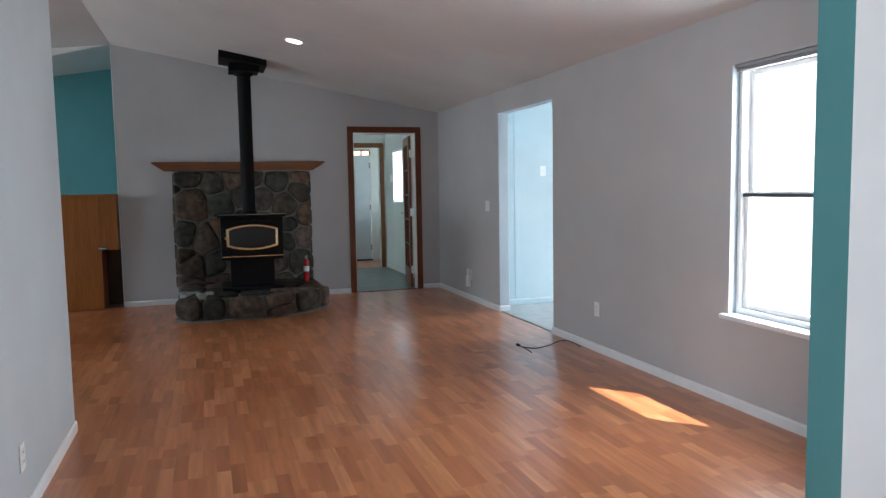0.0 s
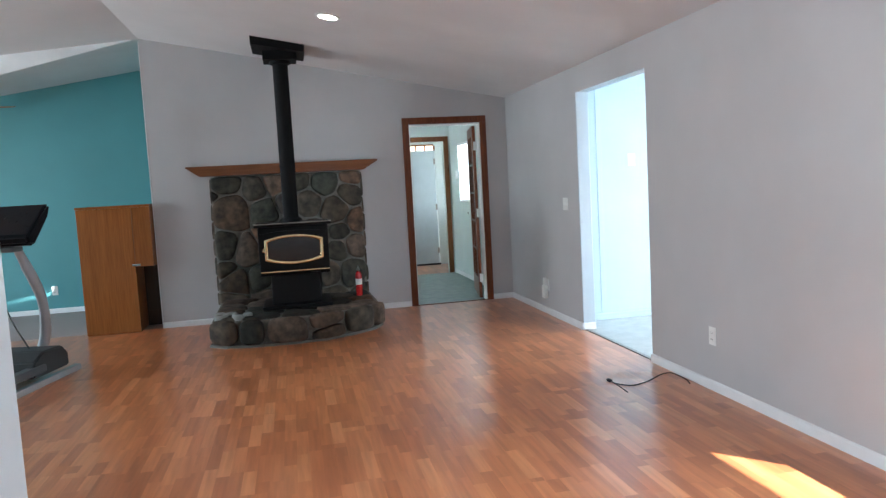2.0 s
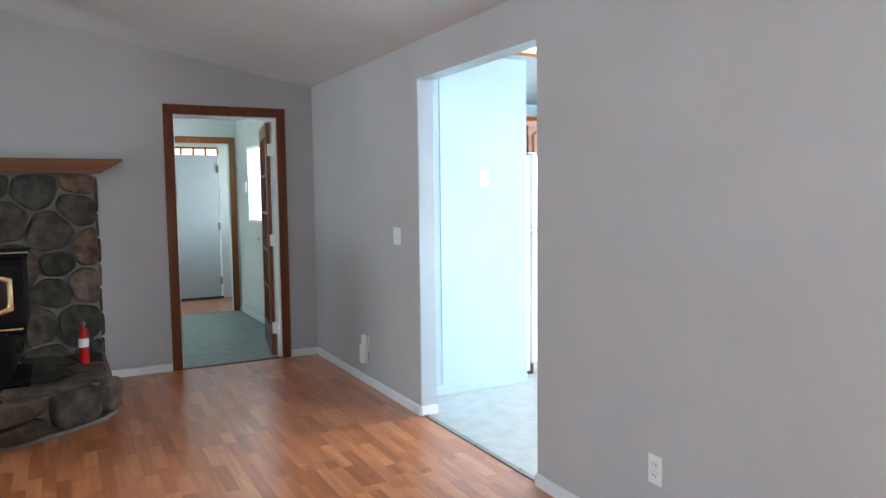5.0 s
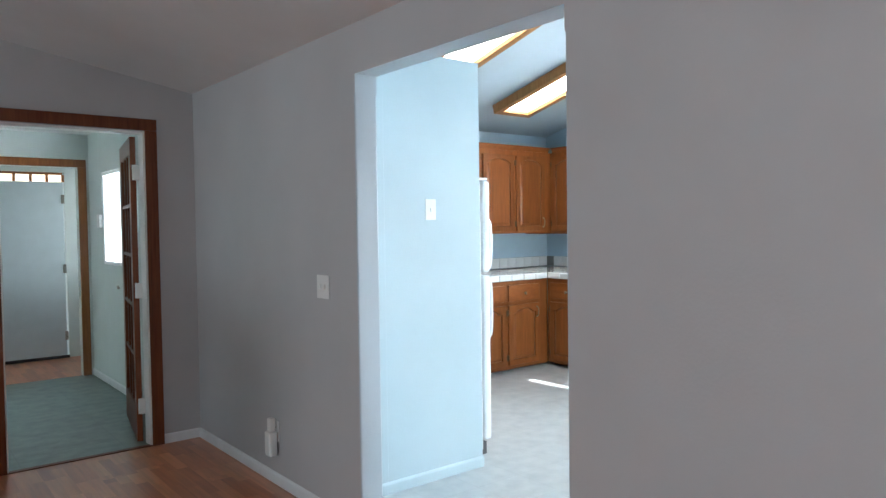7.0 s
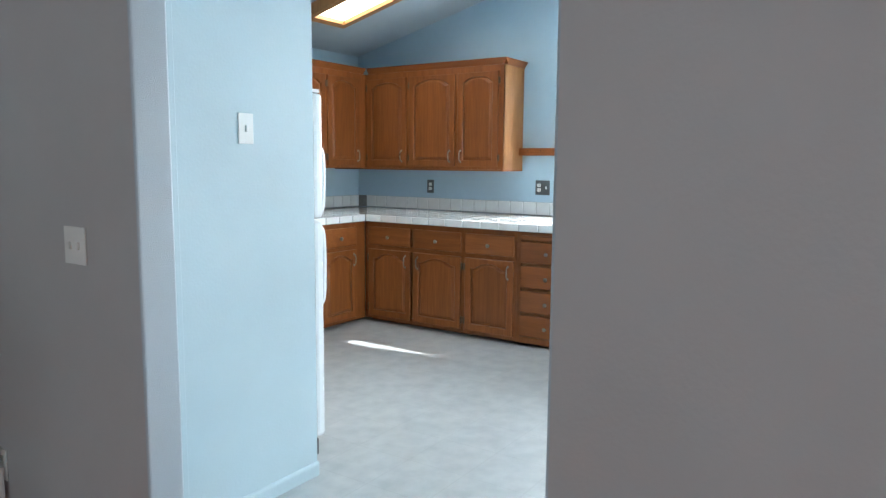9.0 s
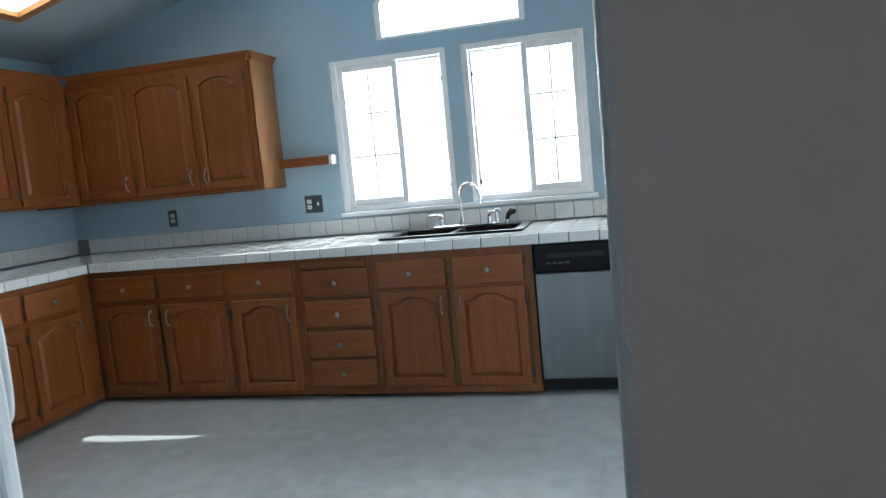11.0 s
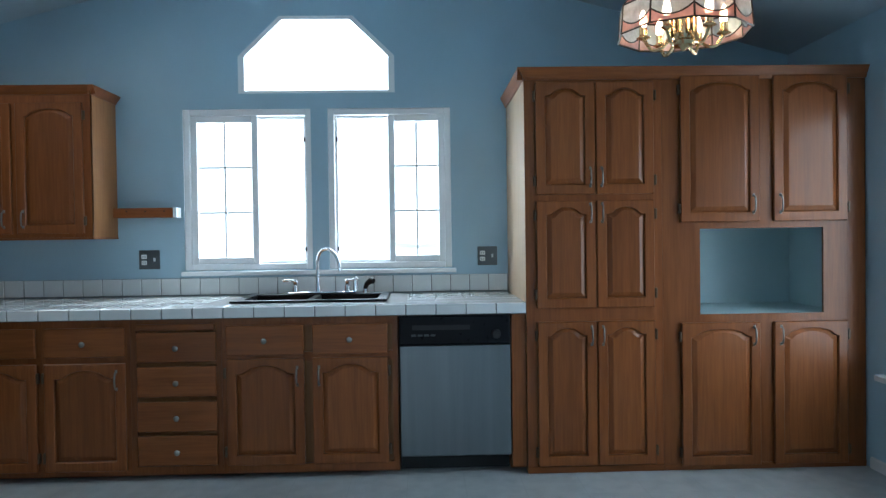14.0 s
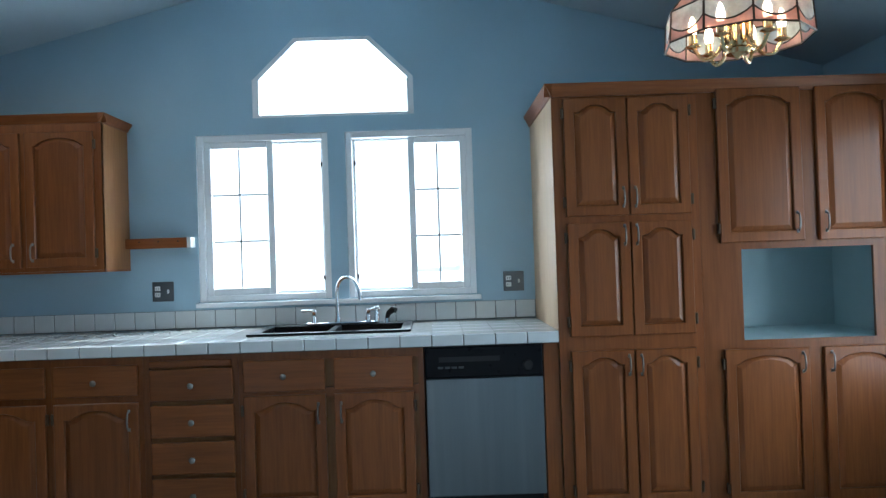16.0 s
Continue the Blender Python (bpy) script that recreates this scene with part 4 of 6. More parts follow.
SX, SF, SB = 0.965, 8.70, 9.28
stove = thing("wood_stove", (SX, 9.0, HZ), "black steel wood stove with a brass-framed glass door on a pedestal", "stove")
part("base_plate", boxes(((SX - 0.33, 8.78, HZ + 0.012), (SX + 0.33, 9.34, HZ + 0.045)), bev=0.008), BLACK_STEEL, stove)
part("pedestal", boxes(((SX - 0.235, 8.86, HZ + 0.045), (SX + 0.235, 9.26, 0.61)), bev=0.01), BLACK_STEEL, stove)
part("firebox", boxes(((SX - 0.325, SF + 0.02, 0.60), (SX + 0.325, SB, 1.06)), bev=0.012), BLACK_STEEL, stove)
part("top_plate", boxes(((SX - 0.355, SF - 0.02, 1.062), (SX + 0.355, SB + 0.02, 1.085)), bev=0.006), BLACK_STEEL, stove)
part("top_trim", boxes(((SX - 0.357, SF - 0.024, 1.087), (SX + 0.357, SF + 0.02, 1.095)), bev=0.002), NICKEL, stove, "thin bright edge on the top plate")
part("ash_lip", boxes(((SX - 0.315, SF - 0.06, 0.640), (SX + 0.315, SF + 0.02, 0.652)), bev=0.003), BRASS, stove, "brass-edged ash lip")
part("air_lever", boxes(((SX + 0.13, SF - 0.05, 0.605), (SX + 0.23, SF - 0.02, 0.622)), bev=0.004), BLACK_STEEL, stove)


def stove_door_outline(hw, hh, bow):
    pts = []
    for k in range(13):
        t = -1 + 2 * k / 12
        pts.append((hw * t, hh - bow + bow * math.cos(t * math.pi / 2) ** 0.8 if abs(t) < 1 else hh - bow))
    return pts + [(-u, -v) for u, v in pts]


DZ = 0.845
bm = bmesh.new()
prism(bm, [(SX + u, DZ + v) for u, v in stove_door_outline(0.305, 0.175, 0.02)], 0.0, 0.02, along_x(SF))
door = part("door", bm, BLACK_STEEL, stove)
bm = bmesh.new()
o, q = stove_door_outline(0.272, 0.142, 0.045), stove_door_outline(0.238, 0.112, 0.040)
rings = [[bm.verts.new(along_x(SF)(SX + u, DZ + v, w)) for u, v in ring] for ring, w in [([(p[0] + (s[0] - p[0]) * f, p[1] + (s[1] - p[1]) * f) for p, s in zip(o, q)], w) for f, w in ((0, -0.002), (0.02, -0.014), (0.2, -0.021), (0.5, -0.024), (0.8, -0.021), (0.98, -0.014), (1, -0.002))]]
for a, b in zip(rings, rings[1:] + rings[:1]):
    for i in range(len(a)):
        bm.faces.new((a[i], a[(i + 1) % len(a)], b[(i + 1) % len(a)], b[i]))
part("brass_frame", bm, BRASS, door, "polished brass door frame", 50)
bm = bmesh.new()
prism(bm, [(SX + u, DZ + v) for u, v in q], -0.008, -0.003, along_x(SF))
part("glass", bm, STOVE_GLASS, door, "dark reflective stove glass")
bm = bmesh.new()
tube(bm, [(SX - 0.275, SF - 0.03, DZ + 0.02), (SX - 0.285, SF - 0.06, DZ), (SX - 0.25, SF - 0.065, DZ - 0.015)], 0.008)
part("door_handle", bm, BRASS, door, smooth=40)
PY = 9.05
pipe = thing("stove_pipe", (0.957, PY, 1.085), "black stove pipe rising to a square ceiling support box", "stove pipe")
bm = bmesh.new()
lathe(bm, [(0.085, 1.086), (0.085, 1.12), (0.073, 1.125), (0.073, 1.62), (0.0755, 1.625), (0.0755, 1.645), (0.073, 1.65), (0.073, 2.66)], (0.957, PY, 0), 28)
part("pipe", bm, PIPE_STEEL, pipe, smooth=40)
bm = bmesh.new()
lathe(bm, [(0.074, 2.60), (0.10, 2.61), (0.10, 2.635)], (0.957, PY, 0), 28)
part("collar", bm, PIPE_STEEL, pipe, smooth=40)
part("support_box", boxes(((0.80, PY - 0.15, 2.636), (1.115, PY + 0.15, 2.72)), bev=0.004), PIPE_STEEL, pipe)
bm = bmesh.new()
zc = [living_z(0.69), living_z(1.2)]
lo = [bm.verts.new(p) for p in ((0.70, PY - 0.25, 2.715 + 0.045), (1.19, PY - 0.25, 2.715 - 0.035), (1.19, PY + 0.25, 2.715 - 0.035), (0.70, PY + 0.25, 2.715 + 0.045))]
hi = [bm.verts.new(p) for p in ((0.70, PY - 0.25, zc[0]), (1.19, PY - 0.25, zc[1]), (1.19, PY + 0.25, zc[1]), (0.70, PY + 0.25, zc[0]))]
bm.faces.new(lo)
bm.faces.new(hi)
for i in range(4):
    bm.faces.new((lo[i], lo[(i + 1) % 4], hi[(i + 1) % 4], hi[i]))
part("ceiling_trim", bm, PIPE_STEEL, pipe)

ext = thing("fire_extinguisher", (1.60, 9.28, HZ + 0.012), "small red fire extinguisher with a paper label standing on the hearth", "fire extinguisher")
bm = bmesh.new()
lathe(bm, [(0.030, 0.268), (0.033, 0.275), (0.033, 0.475), (0.028, 0.505), (0.015, 0.522), (0.014, 0.53)], (1.60, 9.28, 0), 20)
part("cylinder", bm, RED_PAINT, ext, smooth=40)
bm = bmesh.new()
lathe(bm, [(0.0336, 0.385), (0.0336, 0.445)], (1.60, 9.28, 0), 20, close=False)
part("label", bm, LABEL_PAPER, ext, "white paper label")
bm = boxes(((1.585, 9.265, 0.53), (1.615, 9.295, 0.56)), bev=0.004)
tube(bm, [(1.60, 9.29, 0.562), (1.60, 9.24, 0.574), (1.60, 9.20, 0.565)], 0.007, 6)
tube(bm, [(1.60, 9.29, 0.548), (1.60, 9.24, 0.545), (1.60, 9.205, 0.53)], 0.006, 6)
part("valve", bm, NICKEL, ext)
bm = bmesh.new()
tube(bm, curve_points([(1.615, 9.28, 0.545), (1.65, 9.27, 0.52), (1.653, 9.27, 0.44), (1.648, 9.27, 0.37)], 5), 0.007, 6)
part("hose", bm, BLACK_RUBBER, ext, smooth=60)


# ---- living and family room things ----
can = thing("recessed_downlight", (1.348, 7.60, living_z(1.348)), "lit round recessed ceiling light with a white trim ring", "ceiling light")
tilt = Matrix.Translation((1.348, 7.60, living_z(1.348))) @ Matrix.Rotation(math.atan(0.181), 4, "Y")
for nm, prof, mt in (("trim_ring", [(0.098, -0.001), (0.096, -0.008), (0.076, -0.010), (0.074, -0.001)], WHITE_TRIM), ("lamp_face", [(0.074, -0.004), (0.04, -0.005), (0.01, -0.005)], CAN_LIGHT)):
    bm = bmesh.new()
    lathe(bm, prof, (0, 0, 0), 28)
    bmesh.ops.transform(bm, matrix=tilt, verts=bm.verts)
    part(nm, bm, mt, can, smooth=40)


def wall_plate(name, put, u, v, wide, high, mat, label, kind, group=""):
    """A cover plate with its switch or sockets; put has w running into the wall."""
    cat = "light switch" if kind in ("switch", "double") else "outlet"
    ob = thing(name, put(u, v, 0), label, cat, group)
    part("cover_plate", boxes((put(u - wide / 2, v - high / 2, -0.006), put(u + wide / 2, v + high / 2, -0.0005)), bev=0.002), mat, ob)
    def sockets(c):
        for dv in (-0.02, 0.02):
            f = part("socket", boxes((put(c - 0.017, v + dv - 0.014, -0.0085), put(c + 0.017, v + dv + 0.014, -0.005)), bev=0.003), PLASTIC_WHITE, ob)
            for du in (-0.007, 0.007):
                part("slot", boxes((put(c + du - 0.0013, v + dv - 0.005, -0.0092), put(c + du + 0.0013, v + dv + 0.005, -0.008))), BLACK_RUBBER, f)
    def rocker(c):
        part("toggle", boxes((put(c - 0.006, v - 0.012, -0.014), put(c + 0.006, v + 0.012, -0.005)), bev=0.002), PLASTIC_WHITE, ob)
    if kind == "socket":
        sockets(u)
    elif kind == "switch":
        rocker(u)
    elif kind == "double":
        rocker(u - 0.023)
        rocker(u + 0.023)
    elif kind == "combo":
        sockets(u + wide / 4)
        rocker(u - wide / 4)
    return ob


PR = along_y(XR)
wall_plate("light_switch", PR, 8.139, 1.13, 0.115, 0.115, PLASTIC_WHITE, "white double light switch on the grey wall", "double")
wall_plate("outlet", PR, 5.80, 0.344, 0.072, 0.115, PLASTIC_WHITE, "white outlet low on the grey wall", "socket", "living room outlets")
wall_plate("outlet", along_x(11.75), -2.06, 0.29, 0.072, 0.115, PLASTIC_WHITE, "white outlet on the teal wall", "socket", "living room outlets")
wall_plate("outlet", lambda u, v, w: (-0.24 - w, u, v), 4.04, 0.27, 0.072, 0.115, PLASTIC_WHITE, "white outlet on the pale entry wall", "socket", "living room outlets")
wall_plate("light_switch", along_x(8.17), 4.155, 1.51, 0.072, 0.115, PLASTIC_WHITE, "white light switch on the blue stub wall", "switch")
plug = wall_plate("outlet", PR, 8.70, 0.30, 0.072, 0.115, PLASTIC_WHITE, "white outlet with a plug-in device", "socket", "living room outlets")
dev = thing("plug_in_device", (XR, 8.70, 0.16), "white plug-in device hanging in a wall outlet", "air freshener")
part("body", boxes(((XR - 0.06, 8.665, 0.165), (XR - 0.011, 8.735, 0.30)), bev=0.012), PLASTIC_WHITE, dev)
part("cap", boxes(((XR - 0.05, 8.68, 0.302), (XR - 0.013, 8.72, 0.375)), bev=0.008), PLASTIC_WHITE, dev)
th = thing("thermostat", (3.42, 12.25, 1.45), "small white thermostat beside the hall window", "thermostat")
part("case", boxes(((3.39, 12.21, 1.45), (3.419, 12.30, 1.57)), bev=0.006), PLASTIC_WHITE, th)

bm = bmesh.new()
cord_line = curve_points([(2.962, 6.22, 0.010), (2.970, 6.15, 0.006), (3.05, 6.07, 0.005), (3.20, 6.13, 0.005), (3.34, 6.23, 0.005), (3.415, 6.24, 0.006), (3.432, 6.16, 0.006), (3.425, 6.05, 0.006), (3.40, 5.97, 0.006)], 8)
tube(bm, cord_line, 0.0036, 7)
tube(bm, curve_points([(2.964, 6.18, 0.006), (2.965, 6.08, 0.005), (2.955, 5.95, 0.004)], 6), 0.0035, 6)
add_box(bm, (2.948, 6.20, 0.0), (2.972, 6.245, 0.018), 0.004)
single("power_cord", bm, BLACK_RUBBER, "black cord lying loose on the laminate floor", "cable", smooth=60)

cb = thing("wooden_cabinet", (-0.93, 10.05, 0), "orange-brown wooden cabinet with a plain panel and a silver pull", "cabinet")
part("body", boxes(((-1.19, 9.78, 0.0), (-0.665, 10.30, 1.31)), bev=0.004), CABINET_BROWN, cb)
part("top", boxes(((-1.195, 9.755, 1.3115), (-0.475, 10.305, 1.335)), bev=0.004), CABINET_BROWN, cb)
part("front_panel", boxes(((-1.188, 9.76, 0.01), (-0.66, 9.7795, 1.31)), bev=0.003), CABINET_BROWN, cb)
part("upper_door", boxes(((-0.658, 9.762, 0.70), (-0.48, 9.7795, 1.31)), bev=0.003), CABINET_BROWN, cb)
part("upper_box", boxes(((-0.664, 9.782, 0.69), (-0.48, 10.30, 1.31)), bev=0.003), CABINET_BROWN, cb)
# Brown darkened here to paint in the shade of the recess.
part("lower_recess", boxes(((-0.664, 10.18, 0.0), (-0.48, 10.30, 0.6895)), bev=0.003), plain("shaded_recess_brown", (0.05, 0.022, 0.010), 0.4), cb, "open recess with its shade painted dark")
part("pull", boxes(((-0.69, 9.742, 0.70), (-0.605, 9.7595, 0.722)), bev=0.004), CHROME, cb, "silver pull")

tm = thing("treadmill", (-1.4, 7.5, 0), "black and silver folding treadmill on the laminate floor", "treadmill")
TX0, TX1 = -1.72, -0.96


def skew(bm):
    bmesh.ops.transform(bm, matrix=Matrix.Translation((-0.88, 8.0, 0)) @ Matrix.Rotation(radians(-14), 4, "Z") @ Matrix.Translation((0.9, -8.0, 0)), verts=bm.verts)
    return bm


part("deck", skew(boxes(((TX0 + 0.1, 6.5, 0.07), (TX1 - 0.1, 7.9, 0.13)), bev=0.01)), BLACK_RUBBER, tm)
part("running_belt", skew(boxes(((TX0 + 0.13, 6.52, 0.131), (TX1 - 0.13, 7.72, 0.137)), bev=0.002)), BLACK_RUBBER, tm)
for x in (TX0 + 0.05, TX1 - 0.05):
    part("side_rail", skew(boxes(((x - 0.045, 6.48, 0.09), (x + 0.045, 7.85, 0.15)), bev=0.012)), DARK_GREY, tm)
    part("base_rail", skew(boxes(((x - 0.03 + (0.06 if x > -1.2 else -0.06), 6.9, 0.0), (x + 0.03 + (0.06 if x > -1.2 else -0.06), 8.25, 0.05)), bev=0.01)), SILVER_PAINT, tm)
bm = bmesh.new()
prism(bm, [(7.70, 0.13), (7.72, 0.19), (7.85, 0.25), (8.10, 0.24), (8.18, 0.17), (8.18, 0.06), (7.70, 0.06)], TX0 + 0.02, TX1 - 0.02, lambda u, v, w: (w, u, v))
bmesh.ops.bevel(bm, geom=list(bm.edges), offset=0.012, segments=2, affect="EDGES")
part("motor_hood", skew(bm), BLACK_RUBBER, tm)
for x in (TX0 + 0.02, TX1 - 0.14):
    bm = bmesh.new()
    tube(bm, curve_points([(x - 0.10, 8.12, 0.12), (x - 0.01, 8.11, 0.35), (x + 0.04, 8.02, 0.65), (x + 0.045, 7.86, 0.92), (x + 0.05, 7.74, 1.10)], 5), [0.05] * 8 + [0.044] * 8 + [0.036] * 5, 12, flat=0.75)
    part("upright", skew(bm), SILVER_PAINT, tm, smooth=60)
    bm = bmesh.new()
    tube(bm, curve_points([(x, 7.76, 1.08), (x, 7.55, 1.10), (x, 7.35, 1.06)], 5), 0.022, 10)
    part("handrail", skew(bm), BLACK_RUBBER, tm, smooth=60)
bm = bmesh.new()
prism(bm, [(7.62, 1.09), (7.70, 1.08), (7.90, 1.28), (7.94, 1.375), (7.90, 1.39), (7.60, 1.16)], TX0 + 0.0, TX1 + 0.10, lambda u, v, w: (w, u, v))
bmesh.ops.bevel(bm, geom=list(bm.edges), offset=0.02, segments=3, affect="EDGES")
part("console", skew(bm), BLACK_GLOSS, tm, smooth=40)
bm = boxes(((TX0 + 0.1, 7.64, 1.04), (TX1 - 0.03, 7.76, 1.09)), bev=0.02)
part("console_tray", skew(bm), DARK_GREY, tm)
bm = bmesh.new()
tube(bm, curve_points([(-1.20, 7.70, 1.06), (-1.21, 7.72, 0.8), (-1.17, 7.80, 0.5), (-1.10, 7.86, 0.27)], 6), 0.006, 6)
part("safety_cord", skew(bm), BLACK_RUBBER, tm, smooth=60)

fan = thing("ceiling_fan", (-2.75, 10.8, 2.52), "ceiling fan with brown wooden blades in the teal room", "ceiling fan")
bm = bmesh.new()
lathe(bm, [(0.012, 2.78), (0.012, 2.56), (0.09, 2.55), (0.11, 2.50), (0.10, 2.44), (0.05, 2.42)], (-2.75, 10.8, 0), 20)
part("motor", bm, BRASS, fan, smooth=40)
bm = bmesh.new()
lathe(bm, [(0.02, 2.62), (0.07, 2.60), (0.075, 2.545)], (-2.75, 10.8, 0), 16)
part("canopy", bm, BRASS, fan, smooth=40)
for i in range(5):
    m = Matrix.Translation((-2.75, 10.8, 2.50)) @ Matrix.Rotation(radians(72 * i + 2), 4, "Z") @ Matrix.Rotation(radians(10), 4, "X")
    bm = bmesh.new()
    prism(bm, [(0.18, -0.055), (0.70, -0.07), (0.745, -0.045), (0.75, 0.045), (0.70, 0.07), (0.18, 0.055)], 0, 0.008, lambda u, v, w: (u, v, w))
    bmesh.ops.transform(bm, matrix=m, verts=bm.verts)
    part("blade", bm, CABINET_BROWN, fan)


# ---- kitchen cabinets ----
XB, XU, XP = 7.05, 7.52, 7.036
YFB, YFU = 10.0, 10.38      # faces of the runs along the far wall


def arch(t, kind):
    t = abs(t)
    bend, low = (0.74, 0.5) if kind == "round" else (0.55, 0.55)
    if t < bend:
        return 1 - (1 - low) * (t / bend) ** 2
    s = min((t - bend) / ((0.95 if kind == "round" else 0.86) - bend), 1)
    return low * (1 - s) ** 2 * (1 + 0.6 * s)


def panel_outline(u0, u1, v0, v1, rise, kind, inset, n=20):
    a, b = u0 + inset, u1 - inset
    top = v1 - inset * 0.66 - rise
    pts = [(a, v0 + inset), (b, v0 + inset)]
    for k in range(n + 1):
        t = 1 - 2 * k / n
        pts.append(((a + b) / 2 + (b - a) / 2 * t, top + rise * arch(t, kind)))
    return pts


def door_mesh(put, u0, u1, v0, v1, kind="cathedral", stile=0.050, rise=None):
    """A raised-panel door, its front at w = 0; the arch is in the top rail and the panel."""
    bm = bmesh.new()
    rise = min(0.046, (u1 - u0) * 0.125) if rise is None else rise
    def outer(e):
        top = [((u0 + u1) / 2 + ((u1 - u0) / 2 - e) * (1 - 2 * k / 20), v1 - e) for k in range(21)]
        return [(u0 + e, v0 + e), (u1 - e, v0 + e)] + top
    def inner(e):
        return panel_outline(u0, u1, v0, v1, rise, kind, stile + e)
    lines = ((outer(0.0), 0.0195), (outer(0.0), 0.004), (outer(0.004), 0.0), (inner(0.0), 0.0), (inner(0.005), 0.006), (inner(0.005), 0.0195))
    rings = [[bm.verts.new(put(u, v, w)) for u, v in o] for o, w in lines]
    for p, q in zip(rings, rings[1:] + rings[:1]):
        for i in range(len(p)):
            bm.faces.new((p[i], p[(i + 1) % len(p)], q[(i + 1) % len(p)], q[i]))
    raised = bmesh.new()
    a = panel_outline(u0, u1, v0, v1, rise, kind, stile + 0.007)
    b = panel_outline(u0, u1, v0, v1, rise, kind, stile + 0.030)
    c = panel_outline(u0, u1, v0, v1, rise, kind, stile + 0.034)
    rings = [[raised.verts.new(put(u, v, w)) for u, v in o] for o, w in ((a, 0.0154), (a, 0.0125), (b, 0.0022), (c, 0.001))]
    for p, q in zip(rings, rings[1:]):
        for i in range(len(p)):
            raised.faces.new((p[i], p[(i + 1) % len(p)], q[(i + 1) % len(p)], q[i]))
    raised.faces.new(rings[-1])
    return bm, raised


def drawer_mesh(put, u0, u1, v0, v1):
    bm = bmesh.new()
    add_box(bm, put(u0, v0, 0.0), put(u1, v1, 0.0195), 0.006, 2)
    return bm


def pull(put, u, v, parent, length=0.095):
    bm = bmesh.new()
    h = length / 2
    tube(bm, curve_points([put(u, v - h, 0.0), put(u, v - h * 0.8, -0.02), put(u, v, -0.027), put(u, v + h * 0.8, -0.02), put(u, v + h, 0.0)], 4), 0.0048, 7)
    for s in (-1, 1):
        p, q = put(u - 0.007, v + s * h - 0.009, -0.004), put(u + 0.007, v + s * h + 0.009, 0.001)
        add_box(bm, p, q, 0.002, 1)
    return part("handle", bm, NICKEL, parent, "brushed nickel arched pull", 60)


def knob(put, u, v, parent, axis):
    bm = bmesh.new()
    lathe(bm, [(0.006, 0.001), (0.006, -0.010), (0.0145, -0.016), (0.016, -0.021), (0.011, -0.027), (0.003, -0.0285)], put(u, v, 0), 14, axis)
    return part("knob", bm, NICKEL, parent, "brushed nickel knob", 50)


def hinges(put, u, v0, v1, parent, side):
    for v in (v0 + 0.075, v1 - 0.075):
        a, b = (u - 0.014, u - 0.001) if side < 0 else (u + 0.001, u + 0.014)
        part("hinge", boxes((put(a, v - 0.028, -0.001), put(b, v + 0.028, 0.0185)), bev=0.003, seg=1), BRONZE, parent)


def add_door(cab, put, u0, u1, v0, v1, kind, handle_u, handle_v, hinge_side):
    rails, raised = door_mesh(put, u0, u1, v0, v1, kind)
    d = part("door", rails, OAK, cab)
    part("raised_panel", raised, OAK, d)
    pull(put, handle_u, handle_v, d)
    hinges(put, u1 if hinge_side > 0 else u0, v0, v1, d, hinge_side)
    return d


FX = along_y(XB - 0.0205)
LOW0, LOW1 = 0.064, 0.647
TOP0, TOP1 = 0.682, 0.840
BASE_TOP = 0.878


def base_unit(u0, u1, label, x_back=XK - 0.004, group="base cabinets"):
    """The carcass of a base cabinet along the window wall, with its face frame and toe kick."""
    cab = thing("base_cabinet", (XB, (u0 + u1) / 2, 0), label, "cabinet", group)
    part("body", boxes(((XB + 0.02, u0 + 0.001, 0.035), (x_back, u1 - 0.001, BASE_TOP))), OAK_SIDE, cab)
    bm = boxes(((XB, u0 + 0.0005, 0.035), (XB + 0.0195, u0 + 0.03, BASE_TOP)), ((XB, u1 - 0.03, 0.035), (XB + 0.0195, u1 - 0.0005, BASE_TOP)),
               ((XB + 0.001, u0 + 0.03, 0.035), (XB + 0.0195, u1 - 0.03, 0.079)), ((XB + 0.001, u0 + 0.03, 0.641), (XB + 0.0195, u1 - 0.03, 0.689)), ((XB + 0.001, u0 + 0.03, 0.836), (XB + 0.0195, u1 - 0.03, BASE_TOP)))
    part("face_frame", bm, OAK, cab)
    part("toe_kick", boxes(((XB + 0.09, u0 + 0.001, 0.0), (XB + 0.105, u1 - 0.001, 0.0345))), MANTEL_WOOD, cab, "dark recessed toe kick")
    return cab


c = base_unit(8.981, 9.996, "honey oak base cabinet with two drawers over two arched doors")
for a, b, hu in ((9.007, 9.470, 9.423), (9.502, 9.949, 9.549)):
    k = part("drawer", drawer_mesh(FX, a, b, TOP0, TOP1), OAK_H, c)
    knob(FX, (a + b) / 2, 0.755, k, "x")
    add_door(c, FX, a, b, LOW0, LOW1, "cathedral", hu, 0.562, -1 if a < 9.107 else 1)
c = base_unit(8.508, 8.981, "honey oak base cabinet with one drawer over one arched door")
k = part("drawer", drawer_mesh(FX, 8.534, 8.965, TOP0, TOP1), OAK_H, c)
knob(FX, 8.750, 0.755, k, "x")
add_door(c, FX, 8.534, 8.965, LOW0, LOW1, "cathedral", 8.578, 0.557, 1)
c = base_unit(8.019, 8.508, "honey oak stack of four drawers under a pull-out board")
part("breadboard", drawer_mesh(FX, 8.051, 8.471, 0.820, 0.855), OAK_H, c)
